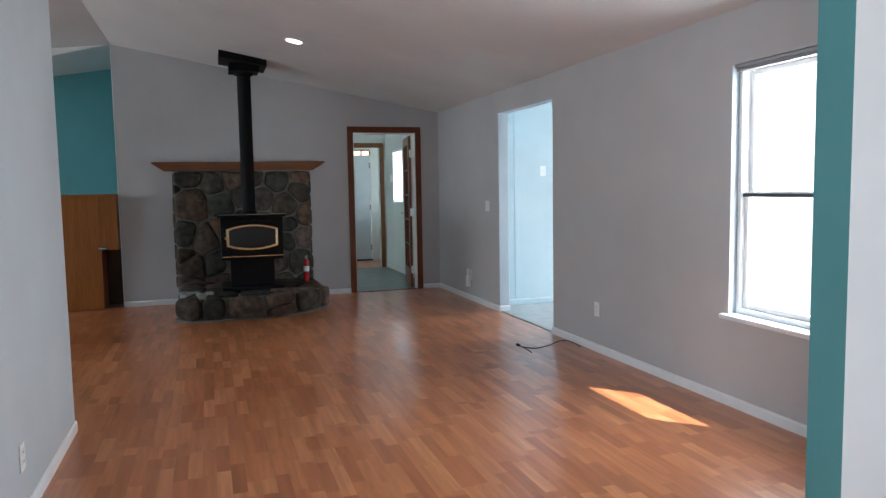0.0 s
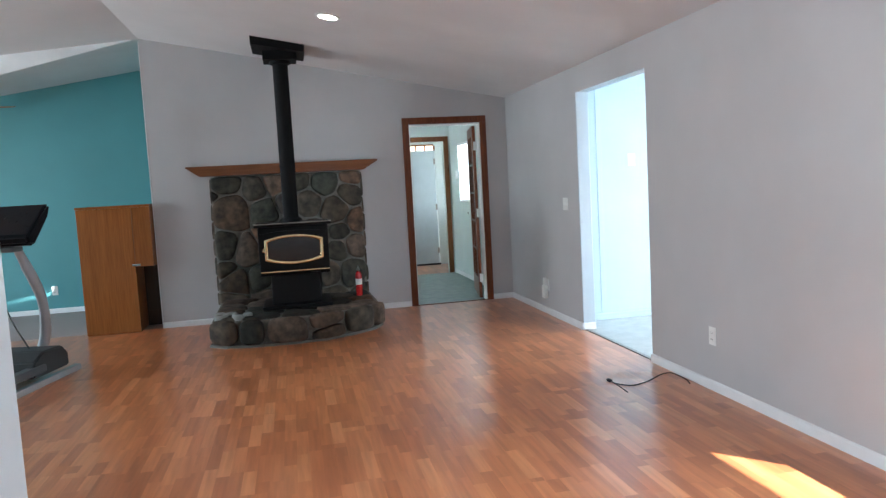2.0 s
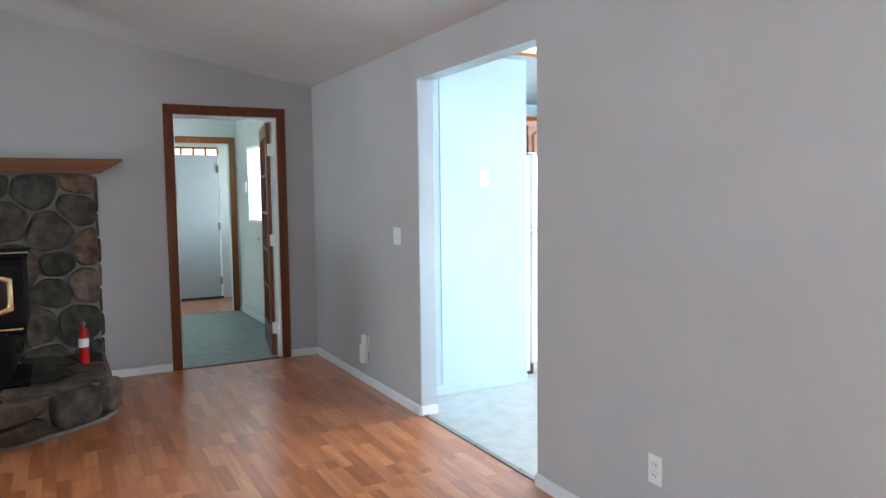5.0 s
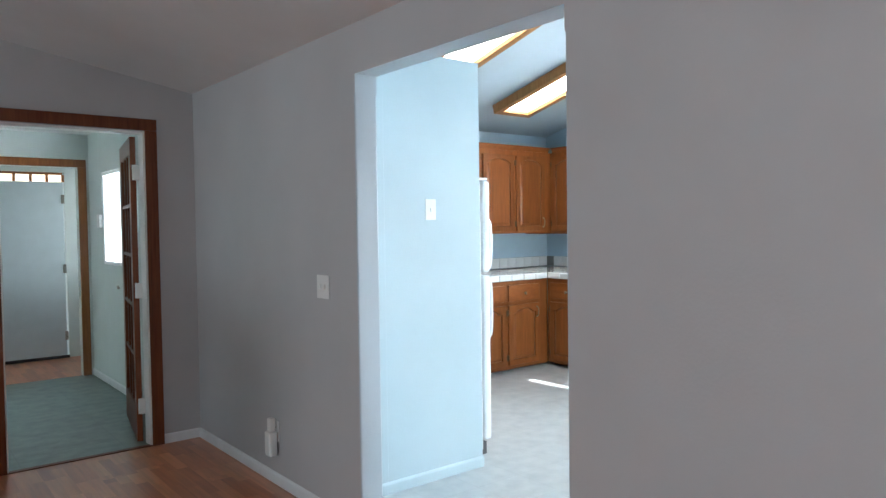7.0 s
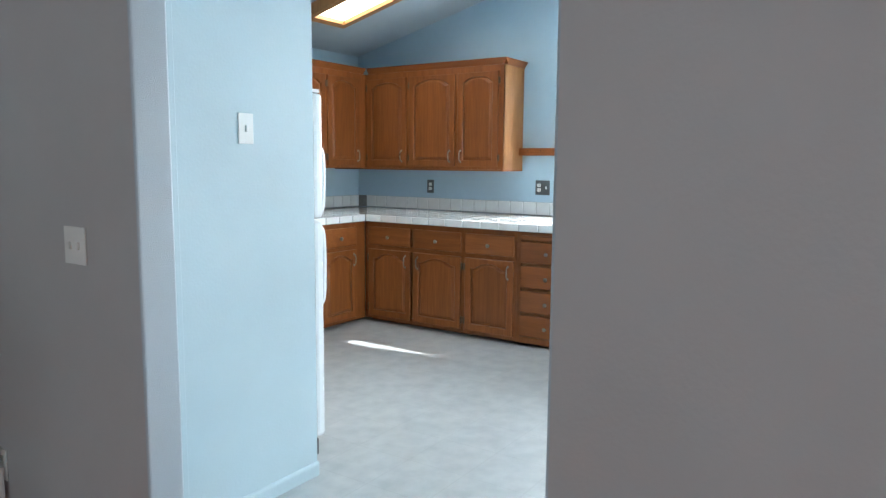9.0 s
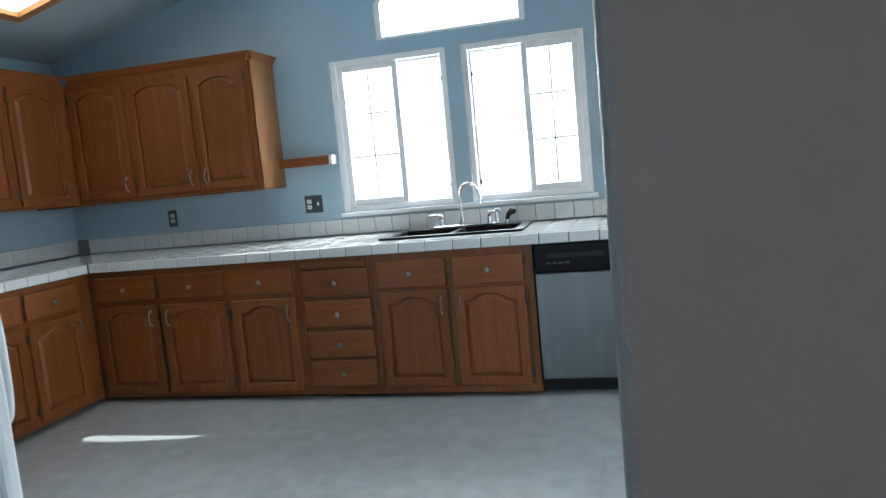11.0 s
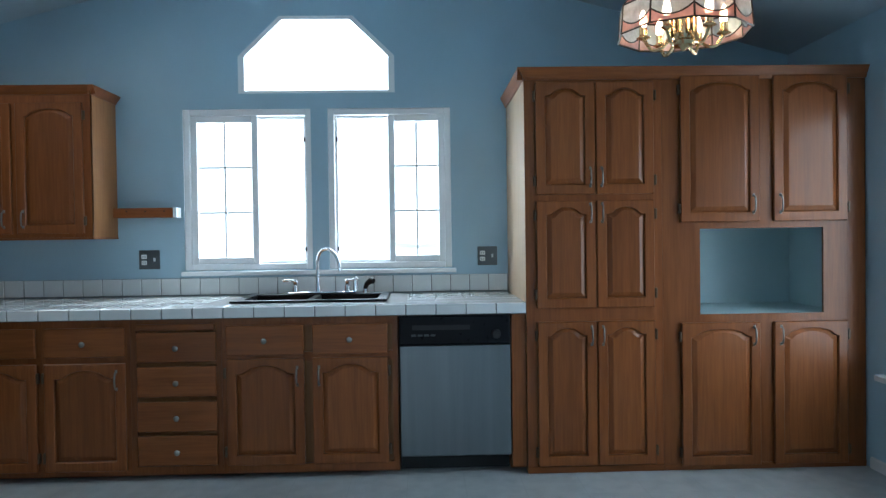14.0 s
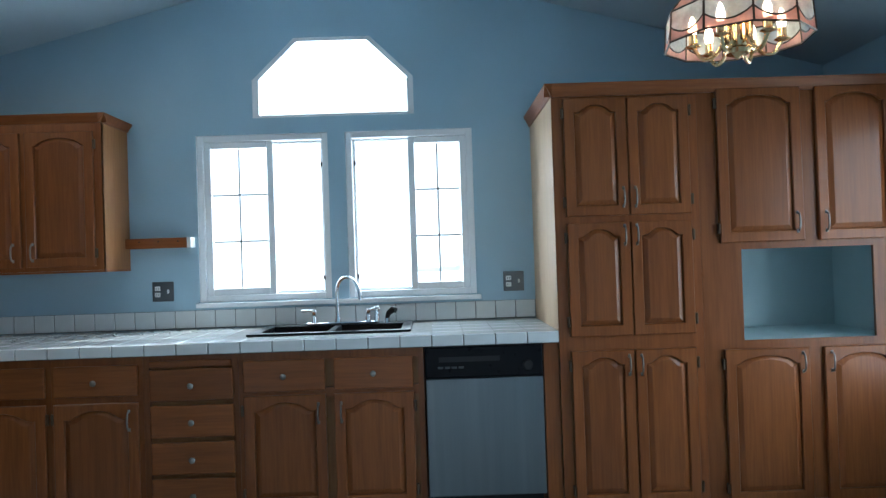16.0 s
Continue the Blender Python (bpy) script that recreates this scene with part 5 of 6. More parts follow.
for v0, v1 in ((0.649, 0.811), (0.459, 0.625), (0.270, 0.434), (0.086, 0.249)):
    k = part("drawer", drawer_mesh(FX, 8.045, 8.471, v0, v1), OAK_H, c)
    knob(FX, 8.256, (v0 + v1) / 2 - 0.005, k, "x")
c = base_unit(7.062, 8.019, "honey oak sink base with two false drawers over two arched doors")
for a, b, hu in ((7.118, 7.527, 7.491), (7.572, 7.993, 7.609)):
    k = part("false_drawer", drawer_mesh(FX, a, b, TOP0 - 0.005, TOP1), OAK_H, c)
    knob(FX, (a + b) / 2, 0.757, k, "x")
    add_door(c, FX, a, b, 0.079, 0.657, "cathedral", hu, 0.562, -1 if a < 7.320 else 1)
single("filler_panel", boxes(((XB, 6.360, 0.035), (XB + 0.562, 6.439, BASE_TOP)), ((XB + 0.09, 6.360, 0.0), (XB + 0.562, 6.439, 0.0345)), bev=0.002), OAK, "narrow honey oak filler panel beside the dishwasher", "cabinet panel")

# run along the far wall, in the corner
FY = along_x(YFB - 0.0205)
c = thing("base_cabinet", (6.4, YFB, 0), "honey oak base cabinet in the corner with drawers over arched doors", "cabinet", "base cabinets")
part("body", boxes(((4.95, YFB + 0.02, 0.035), (XB + 0.019, KY1 - 0.004, BASE_TOP))), OAK_SIDE, c)
part("face_frame", boxes(((4.95, YFB, 0.035), (XB - 0.001, YFB + 0.0195, BASE_TOP))), OAK, c)
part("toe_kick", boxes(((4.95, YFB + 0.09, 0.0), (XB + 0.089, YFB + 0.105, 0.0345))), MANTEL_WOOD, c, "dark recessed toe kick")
for i in range(4):
    a = 6.95 - 0.455 * (i + 1)
    k = part("drawer", drawer_mesh(FY, a, a + 0.42, TOP0, TOP1), OAK_H, c)
    knob(FY, a + 0.21, 0.755, k, "y")
    add_door(c, FY, a, a + 0.42, LOW0, LOW1, "cathedral", a + (0.04 if i % 2 else 0.38), 0.562, 1 if i % 2 else -1)


def crown(bm, p, q, out, z0, z1):
    """A small sloped cornice from p to q, leaning out by the vector out."""
    prof = [(0.0, z0), (0.006, z0), (0.012, z0 + (z1 - z0) * 0.3), (0.032, z1 - 0.012), (0.036, z1), (0.0, z1)]
    ends = [[bm.verts.new((e[0] + out[0] * d, e[1] + out[1] * d, z)) for d, z in prof] for e in (p, q)]
    n = len(prof)
    for i in range(n):
        bm.faces.new((ends[0][i], ends[0][(i + 1) % n], ends[1][(i + 1) % n], ends[1][i]))
    bm.faces.new(ends[0])
    bm.faces.new(ends[1])


UX = along_y(XU - 0.0205)
UZ0, UZ1 = 1.334, 2.193
c = thing("wall_cabinet", (XU, 9.45, UZ0), "honey oak wall cabinet with three arched doors", "cabinet", "wall cabinets")
part("body", boxes(((XU + 0.02, 8.914, UZ0), (XK - 0.004, KY1 - 0.005, UZ1))), OAK_SIDE, c)
part("end_panel", boxes(((XU + 0.001, 8.91, UZ0 - 0.002), (XK - 0.003, 8.9135, UZ1))), OAK_SIDE, c, "pale oak end panel")
part("face_frame", boxes(((XU, 8.91, UZ0 - 0.001), (XU + 0.0195, YFU - 0.001, UZ1))), OAK, c)
bm = bmesh.new()
crown(bm, (XU, 8.874), (XU, YFU - 0.04), (-1, 0), UZ1, 2.245)
crown(bm, (XU - 0.036, 8.91), (XK - 0.004, 8.91), (0, -1), UZ1, 2.245)
part("cornice", bm, OAK_H, c)
part("bottom_lip", boxes(((XU - 0.003, 8.908, UZ0 - 0.014), (XK - 0.004, KY1 - 0.005, UZ0 - 0.002))), OAK_H, c)
for a, b, hu, hs in ((8.955, 9.35, 9.312, -1), (9.382, 9.863, 9.425, 1), (9.90, 10.345, 9.943, 1)):
    add_door(c, UX, a, b, 1.357, 2.142, "round", hu, 1.445, hs)
UY = along_x(YFU - 0.0205)
c = thing("wall_cabinet", (6.3, YFU, UZ0), "honey oak wall cabinet with arched doors on the far wall", "cabinet", "wall cabinets")
part("body", boxes(((5.2, YFU + 0.02, UZ0), (XU + 0.019, KY1 - 0.004, UZ1))), OAK_SIDE, c)
part("face_frame", boxes(((5.2, YFU, UZ0 - 0.001), (XU - 0.001, YFU + 0.0195, UZ1))), OAK, c)
bm = bmesh.new()
crown(bm, (5.2, YFU), (XU - 0.036, YFU), (0, -1), UZ1, 2.245)
part("cornice", bm, OAK_H, c)
for i in range(4):
    a = 7.45 - 0.46 * (i + 1)
    add_door(c, UY, a, a + 0.43, 1.357, 2.142, "round", a + (0.04 if i % 2 else 0.39), 1.445, 1 if i % 2 else -1)

# tall pantry
PX = along_y(XP - 0.0205)
c = thing("pantry_cabinet", (XP, 5.98, 0), "tall honey oak pantry with three pairs of arched doors", "cabinet", "tall cabinets")
part("body", boxes(((XP + 0.02, 5.605, 0.0), (XK - 0.004, 6.352, 2.15))), OAK_SIDE, c)
# This end is lighter than the other oak side panels.
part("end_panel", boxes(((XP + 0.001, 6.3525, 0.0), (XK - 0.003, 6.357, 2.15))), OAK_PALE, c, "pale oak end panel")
bm = boxes(((XP, 6.305, 0.0), (XP + 0.0195, 6.357, 2.15)), ((XP, 5.604, 0.0), (XP + 0.0195, 5.66, 2.15)), ((XP + 0.001, 5.66, 0.0), (XP + 0.0195, 6.305, 0.05)),
           ((XP + 0.001, 5.66, 0.82), (XP + 0.0195, 6.305, 0.915)), ((XP + 0.001, 5.66, 1.48), (XP + 0.0195, 6.305, 1.535)), ((XP + 0.001, 5.66, 2.12), (XP + 0.0195, 6.305, 2.15)))
part("face_frame", bm, OAK, c)
for v0, v1, hv in ((1.527, 2.137, 1.62), (0.908, 1.492, 1.425), (0.042, 0.832, 0.755)):
    add_door(c, PX, 5.975, 6.298, v0, v1, "cathedral", 6.003, hv, 1)
    add_door(c, PX, 5.652, 5.968, v0, v1, "cathedral", 5.940, hv, -1)
part("base_strip", boxes(((XP - 0.005, 5.604, 0.0), (XP - 0.0005, 6.357, 0.035)), bev=0.003), OAK_H, c)

c = thing("oven_cabinet", (XP, 5.03, 0), "tall honey oak cabinet with an empty pale appliance niche", "cabinet", "tall cabinets")
NY0, NY1, NZ0, NZ1 = 4.705, 5.395, 0.858, 1.33
bm = boxes(((XP + 0.02, NY1 + 0.02, 0.0), (XK - 0.004, 5.603, 2.15)), ((XP + 0.02, 4.47, 0.0), (XK - 0.004, 4.56, 2.15)),
           ((XP + 0.02, 4.56, 0.0), (XK - 0.004, NY1 + 0.02, NZ0 - 0.012)), ((XP + 0.02, 4.56, NZ1 + 0.012), (XK - 0.004, NY1 + 0.02, 2.15)), ((XP + 0.64, 4.56, NZ0 - 0.012), (XK - 0.004, NY1 + 0.02, NZ1 + 0.012)))
part("body", bm, OAK_SIDE, c)
bm = boxes(((XP, 5.512, 0.0), (XP + 0.0195, 5.603, 2.15)), ((XP, 4.47, 0.0), (XP + 0.0195, 4.575, 2.15)), ((XP + 0.001, NY1, NZ0), (XP + 0.0195, 5.512, NZ1)),
           ((XP + 0.001, 4.575, NZ0), (XP + 0.0195, NY0, NZ1)), ((XP + 0.001, 4.575, NZ1), (XP + 0.0195, 5.512, 1.38)), ((XP + 0.001, 4.575, 0.80), (XP + 0.0195, 5.512, NZ0)),
           ((XP + 0.001, 4.575, 0.0), (XP + 0.0195, 5.512, 0.04)), ((XP + 0.001, 4.985, 1.38), (XP + 0.0195, 5.075, 2.15)), ((XP + 0.001, 4.985, 0.04), (XP + 0.0195, 5.075, 0.80)))
part("face_frame", bm, OAK, c)
for nm, lo, hi in (("niche_floor", (XP + 0.021, 4.561, NZ0 - 0.011), (XP + 0.635, NY1 + 0.019, NZ0)),
                   ("niche_top", (XP + 0.021, 4.561, NZ1), (XP + 0.635, NY1 + 0.019, NZ1 + 0.011)),
                   ("niche_side", (XP + 0.021, 4.561, NZ0), (XP + 0.635, 4.572, NZ1)),
                   ("niche_side", (XP + 0.021, NY1 + 0.008, NZ0), (XP + 0.635, NY1 + 0.019, NZ1)),
                   ("niche_back", (XP + 0.625, 4.572, NZ0), (XP + 0.635, NY1 + 0.008, NZ1))):
    part(nm, boxes((lo, hi)), NICHE_PAINT, c, "pale blue-white painted lining")
for v0, v1, hv in ((1.367, 2.165, 1.463), (0.026, 0.814, 0.74)):
    add_door(c, PX, 5.068, 5.505, v0, v1, "round", 5.105, hv, 1)
    add_door(c, PX, 4.58, 4.990, v0, v1, "round", 4.955, hv, -1)
part("base_strip", boxes(((XP - 0.005, 4.47, 0.0), (XP - 0.0005, 5.603, 0.035)), bev=0.003), OAK_H, c)
bm = bmesh.new()
crown(bm, (XP, 4.465), (XP, 6.395), (-1, 0), 2.151, 2.215)
crown(bm, (XP - 0.036, 6.3575), (XK - 0.004, 6.3575), (0, 1), 2.151, 2.215)
add_box(bm, (XP + 0.002, 4.466, 2.1525), (XK - 0.004, 6.356, 2.16))
single("cabinet_cornice", bm, OAK_H, "honey oak crown moulding along the top of the tall cabinets", "moulding")

# dishwasher
dwm = thing("dishwasher", (7.046, 6.752, 0), "stainless steel dishwasher with a black control panel", "dishwasher")
DX = 7.034
part("body", boxes(((DX + 0.03, 6.445, 0.104), (XK - 0.1, 7.055, 0.876))), BLACK_RUBBER, dwm)
part("door_panel", boxes(((DX, 6.447, 0.106), (DX + 0.029, 7.053, 0.713)), bev=0.006), STEEL, dwm, "stainless steel door")
cp = part("control_panel", boxes(((DX - 0.006, 6.447, 0.717), (DX + 0.029, 7.053, 0.876)), bev=0.008), BLACK_GLOSS, dwm, "black control panel")
bm = bmesh.new()
lathe(bm, [(0.027, 0.0), (0.026, -0.012), (0.021, -0.018), (0.004, -0.019)], (DX - 0.0055, 6.526, 0.773), 18, "x")
part("dial", bm, BLACK_RUBBER, cp, smooth=40)
for i in range(4):
    part("button", boxes(((DX - 0.009, 6.857 + i * 0.035, 0.765), (DX - 0.005, 6.883 + i * 0.035, 0.776)), bev=0.001), DARK_GREY, cp)
part("handle_recess", boxes(((DX - 0.0065, 6.668, 0.799), (DX - 0.0055, 6.983, 0.825))), BLACK_RUBBER, cp)
part("kick_plate", boxes(((DX + 0.13, 6.447, 0.0), (DX + 0.14, 7.053, 0.104))), BLACK_RUBBER, dwm, "black kick plate")

# counter and sink
ctop = thing("countertop", (7.45, 8.1, BASE_TOP), "white glazed tile countertop with grey grout along the cabinets", "countertop")
XE = 7.02
SK = (7.25, 7.79, 7.13, 8.03)
bm = boxes(((XE + 0.011, 6.358, BASE_TOP + 0.002), (XK - 0.004, SK[2] + 0.01, 0.9395)), ((XE + 0.011, SK[3] - 0.01, BASE_TOP + 0.002), (XK - 0.004, KY1 - 0.004, 0.9395)),
           ((XE + 0.011, SK[2] + 0.01, BASE_TOP + 0.002), (SK[0] + 0.01, SK[3] - 0.01, 0.9395)), ((SK[1] - 0.01, SK[2] + 0.01, BASE_TOP + 0.002), (XK - 0.004, SK[3] - 0.01, 0.9395)),
           ((4.95, YFB - 0.019, BASE_TOP + 0.002), (XE + 0.011, KY1 - 0.004, 0.9395)))
part("grout_bed", bm, GROUT, ctop, "grey grout")
splash = thing("backsplash", (XK, 8.5, 0.96), "row of square white glazed tiles with grey grout", "backsplash")
bm = boxes(((XK - 0.006, 6.358, 0.942), (XK - 0.0005, KY1 - 0.004, 1.056)), ((4.95, KY1 - 0.006, 0.942), (XK - 0.006, KY1 - 0.0005, 1.056)))
part("grout_bed", bm, GROUT, splash, "grey grout")

sink = thing("kitchen_sink", (7.42, 7.61, 0.96), "black double-bowl drop-in kitchen sink", "sink")
bm = bmesh.new()
x0, x1, y0, y1 = SK
z = 0.954
add_box(bm, (x0, y0, 0.942), (x0 + 0.05, y1, z), 0.005, 2)
add_box(bm, (x1 - 0.11, y0, 0.942), (x1, y1, z), 0.005, 2)
add_box(bm, (x0 + 0.05, y0, 0.942), (x1 - 0.11, y0 + 0.06, z), 0.005, 2)
add_box(bm, (x0 + 0.05, y1 - 0.06, 0.942), (x1 - 0.11, y1, z), 0.005, 2)
add_box(bm, (x0 + 0.05, 7.565, 0.942), (x1 - 0.11, 7.605, z - 0.004), 0.004, 2)
part("rim", bm, BLACK_GLOSS, sink)
for a, b in ((y0 + 0.06, 7.565), (7.605, y1 - 0.06)):
    bm = boxes(((x0 + 0.04, a - 0.01, 0.77), (x1 - 0.10, b + 0.01, 0.78)), ((x0 + 0.04, a - 0.01, 0.78), (x0 + 0.05, b + 0.01, 0.945)), ((x1 - 0.11, a - 0.01, 0.78), (x1 - 0.10, b + 0.01, 0.945)),
               ((x0 + 0.04, a - 0.01, 0.78), (x1 - 0.11, a, 0.945)), ((x0 + 0.05, b, 0.78), (x1 - 0.11, b + 0.01, 0.945)))
    part("bowl", bm, BLACK_GLOSS, sink)
FXX = 7.72
fc = thing("kitchen_faucet", (FXX, 7.585, 0.954), "chrome gooseneck kitchen faucet with two lever handles", "faucet")
part("deck_plate", boxes(((FXX - 0.03, 7.35, 0.9545), (FXX + 0.03, 7.78, 0.968)), bev=0.006), CHROME, fc)
bm = bmesh.new()
tube(bm, curve_points([(FXX, 7.59, 0.965), (FXX, 7.592, 1.10), (FXX - 0.005, 7.59, 1.17), (FXX - 0.02, 7.565, 1.222), (FXX - 0.04, 7.518, 1.238), (FXX - 0.06, 7.47, 1.20), (FXX - 0.07, 7.447, 1.14), (FXX - 0.072, 7.443, 1.10)], 6), 0.011, 12)
part("spout", bm, CHROME, fc, smooth=60)
bm = bmesh.new()
lathe(bm, [(0.024, 0.966), (0.020, 0.985), (0.014, 1.02)], (FXX, 7.59, 0), 16)
part("spout_base", bm, CHROME, fc, smooth=40)
for y, d in ((7.735, 1), (7.405, -1)):
    bm = bmesh.new()
    lathe(bm, [(0.022, 0.966), (0.017, 1.0), (0.014, 1.025), (0.018, 1.032), (0.012, 1.045)], (FXX, y, 0), 14)
    tube(bm, [(FXX, y, 1.036), (FXX - 0.01, y + d * 0.04, 1.042), (FXX - 0.02, y + d * 0.075, 1.04)], [0.009, 0.007, 0.008], 8)
    part("lever", bm, CHROME, fc, smooth=50)
sp = thing("side_sprayer", (FXX, 7.29, 0.954), "black and chrome pull-out sprayer beside the faucet", "sprayer")
bm = bmesh.new()
lathe(bm, [(0.021, 0.9545), (0.018, 0.972), (0.013, 1.0)], (FXX, 7.29, 0), 14)
part("holder", bm, CHROME, sp, smooth=40)
bm = bmesh.new()
tube(bm, [(FXX, 7.295, 0.97), (FXX - 0.01, 7.28, 1.012), (FXX - 0.03, 7.25, 1.035), (FXX - 0.04, 7.235, 1.03)], [0.012, 0.016, 0.022, 0.018], 10)
part("spray_head", bm, BLACK_RUBBER, sp, smooth=50)
so = thing("soap_dispenser", (FXX, 7.35, 0.954), "chrome soap dispenser pump beside the faucet", "soap dispenser")
bm = bmesh.new()
lathe(bm, [(0.017, 0.9685), (0.015, 1.0), (0.013, 1.055), (0.008, 1.06)], (FXX - 0.005, 7.352, 0), 14)
tube(bm, [(FXX - 0.005, 7.352, 1.053), (FXX - 0.03, 7.36, 1.052)], 0.006, 8)
part("pump", bm, CHROME, so, smooth=40)

ledge = thing("wall_ledge", (XK, 8.7, 1.45), "short oak ledge with a pale end on the blue wall", "shelf")
part("board", boxes(((XK - 0.085, 8.525, 1.455), (XK - 0.0005, 8.905, 1.518)), bev=0.003), OAK_H, ledge)
part("end_cap", boxes(((XK - 0.086, 8.50, 1.454), (XK - 0.0005, 8.5245, 1.519)), bev=0.002), WHITE_TRIM, ledge, "white end block")
for y in (8.58, 8.70, 8.82):
    part("nail_hole", boxes(((XK - 0.0856, y - 0.005, 1.492), (XK - 0.0845, y + 0.005, 1.500))), BLACK_RUBBER, ledge)
PKW = along_y(XK)
wall_plate("outlet", PKW, 8.71, 1.182, 0.135, 0.125, PLATE_GREY, "pewter cover plate with white sockets and a switch", "combo", "kitchen outlets")
wall_plate("outlet", PKW, 6.492, 1.176, 0.13, 0.125, PLATE_GREY, "pewter cover plate with white sockets and a switch", "combo", "kitchen outlets")
wall_plate("outlet", PKW, 9.88, 1.165, 0.075, 0.125, PLATE_GREY, "pewter cover plate with white sockets", "socket", "kitchen outlets")

# refrigerator behind the stub wall
fr = thing("refrigerator", (4.2, 8.7, 0), "white top-freezer refrigerator behind the stub wall", "refrigerator")
part("body", boxes(((XR + 0.16, 8.31, 0.03), (4.655, 9.06, 1.685)), bev=0.01), FRIDGE_WHITE, fr)
for nm, a, b in (("freezer_door", 1.13, 1.695), ("lower_door", 0.09, 1.115)):
    d = part(nm, boxes(((4.665, 8.305, a), (4.725, 9.065, b)), bev=0.018), FRIDGE_WHITE, fr)
    bm = bmesh.new()
    h0, h1 = (1.15, 1.46) if a > 1 else (0.72, 1.09)
    tube(bm, curve_points([(4.722, 8.335, h0), (4.746, 8.335, h0 + 0.04), (4.752, 8.335, (h0 + h1) / 2), (4.746, 8.335, h1 - 0.04), (4.722, 8.335, h1)], 4), 0.014, 8)
    part("handle", bm, FRIDGE_WHITE, d, smooth=50)
part("grille", boxes(((4.62, 8.32, 0.0), (4.69, 9.05, 0.08)), bev=0.004), DARK_GREY, fr)
part("hinge_cap", boxes(((4.64, 8.31, 1.6955), (4.71, 8.36, 1.712)), bev=0.004), FRIDGE_WHITE, fr)

# ceiling lights
slope = math.atan(KS)


def box_light(x0, x1, y0, y1):
    """A wood-framed fluorescent box on the sloping ceiling, built flat and then tilted."""
    cx, cy = (x0 + x1) / 2, (y0 + y1) / 2
    ob = thing("fluorescent_light", (cx, cy, kitchen_z(cy)), "oak-framed fluorescent ceiling box with a lit diffuser", "ceiling light", "kitchen ceiling lights")
    m = Matrix.Translation((cx, cy, kitchen_z(cy))) @ Matrix.Rotation(-slope, 4, "X")
    hx, hy, d = (x1 - x0) / 2, (y1 - y0) / 2 / math.cos(slope), 0.09
    for a, b in (((-hx, -hy, -d), (-hx + 0.065, hy, -0.002)), ((hx - 0.065, -hy, -d), (hx, hy, -0.002)), ((-hx + 0.065, -hy, -d), (hx - 0.065, -hy + 0.065, -0.002)), ((-hx + 0.065, hy - 0.065, -d), (hx - 0.065, hy, -0.002))):
        bm = boxes((a, b), bev=0.004)
        bmesh.ops.transform(bm, matrix=m, verts=bm.verts)
        part("frame_board", bm, PINE_TRIM, ob)
    bm = boxes(((-hx + 0.066, -hy + 0.066, -d + 0.035), (hx - 0.066, hy - 0.066, -d + 0.041)))
    bmesh.ops.transform(bm, matrix=m, verts=bm.verts)
    part("diffuser", bm, TUBE_LIGHT, ob)
    return ob


box_light(6.48, 6.96, 8.92, 10.17)
box_light(5.14, 5.62, 8.23, 9.47)

CX, CY, CZ, SZ = 5.47, 6.06, 1.912, 1.95
ch = thing("chandelier", (CX, CY, CZ), "lit brass chandelier with a clear and rose leaded glass shade", "chandelier")
CH_N, CH_A = 10, 0.4285


def ring_at(r, z, i):
    t = 2 * math.pi * i / CH_N + CH_A
    return Vector((CX + r * math.cos(t), CY + r * math.sin(t), z))


def came(points, r=0.0032):
    bm = bmesh.new()
    tube(bm, points, r, 5)
    part("came", bm, LEAD_CAME, ch)


def facet_ring(low, high, mat, name):
    """Glass panels between two rings of the shade, one a side, with lead along the low edge and the corners."""
    for i in range(CH_N):
        bm = bmesh.new()
        bm.faces.new([bm.verts.new(p) for p in (ring_at(*low, i), ring_at(*low, i + 1), ring_at(*high, i + 1), ring_at(*high, i))])
        part(name, bm, mat, ch).visible_shadow = False
        came([ring_at(*low, i), ring_at(*high, i)])
        came([ring_at(*low, i), ring_at(*low, i + 1)])


def scalloped_ring(low, high, dip):
    """One side of the shade split by a hanging curve: clear glass above, rose glass below."""
    zs = low[1] + 0.044
    for i in range(CH_N):
        a, b, c, d = ring_at(*low, i), ring_at(*low, i + 1), ring_at(*high, i + 1), ring_at(*high, i)
        f = (zs - low[1]) / (high[1] - low[1])
        line = []
        for k in range(9):
            u = k / 8
            g = f - dip * (1 - (2 * u - 1) ** 2) / (high[1] - low[1])
            line.append(a.lerp(b, u).lerp(d.lerp(c, u), g))
        for name, mat, edge in (("rose_panel", PINK_GLASS, [a, b]), ("clear_panel", SMOKE_GLASS, [d, c])):
            bm = bmesh.new()
            vs = [bm.verts.new(p) for p in line]
            e0 = [bm.verts.new(edge[0].lerp(edge[1], k / 8)) for k in range(9)]
            for k in range(8):
                bm.faces.new((e0[k], e0[k + 1], vs[k + 1], vs[k]))
            part(name, bm, mat, ch).visible_shadow = False
        came(line, 0.0026)
        came([a, d])
        came([a, b])


scalloped_ring((0.210, SZ), (0.203, SZ + 0.091), 0.026)
facet_ring((0.203, SZ + 0.091), (0.165, SZ + 0.135), PINK_GLASS, "rose_panel")
facet_ring((0.165, SZ + 0.135), (0.035, SZ + 0.20), SMOKE_GLASS, "clear_panel")
bm = bmesh.new()
lathe(bm, [(0.004, CZ - 0.012), (0.010, CZ - 0.004), (0.034, CZ + 0.004), (0.040, CZ + 0.016), (0.030, CZ + 0.024), (0.036, CZ + 0.034), (0.038, CZ + 0.13), (0.030, CZ + 0.15), (0.012, CZ + 0.17), (0.010, CZ + 0.34)], (CX, CY, 0), 18)
part("brass_column", bm, BRASS, ch, smooth=40)
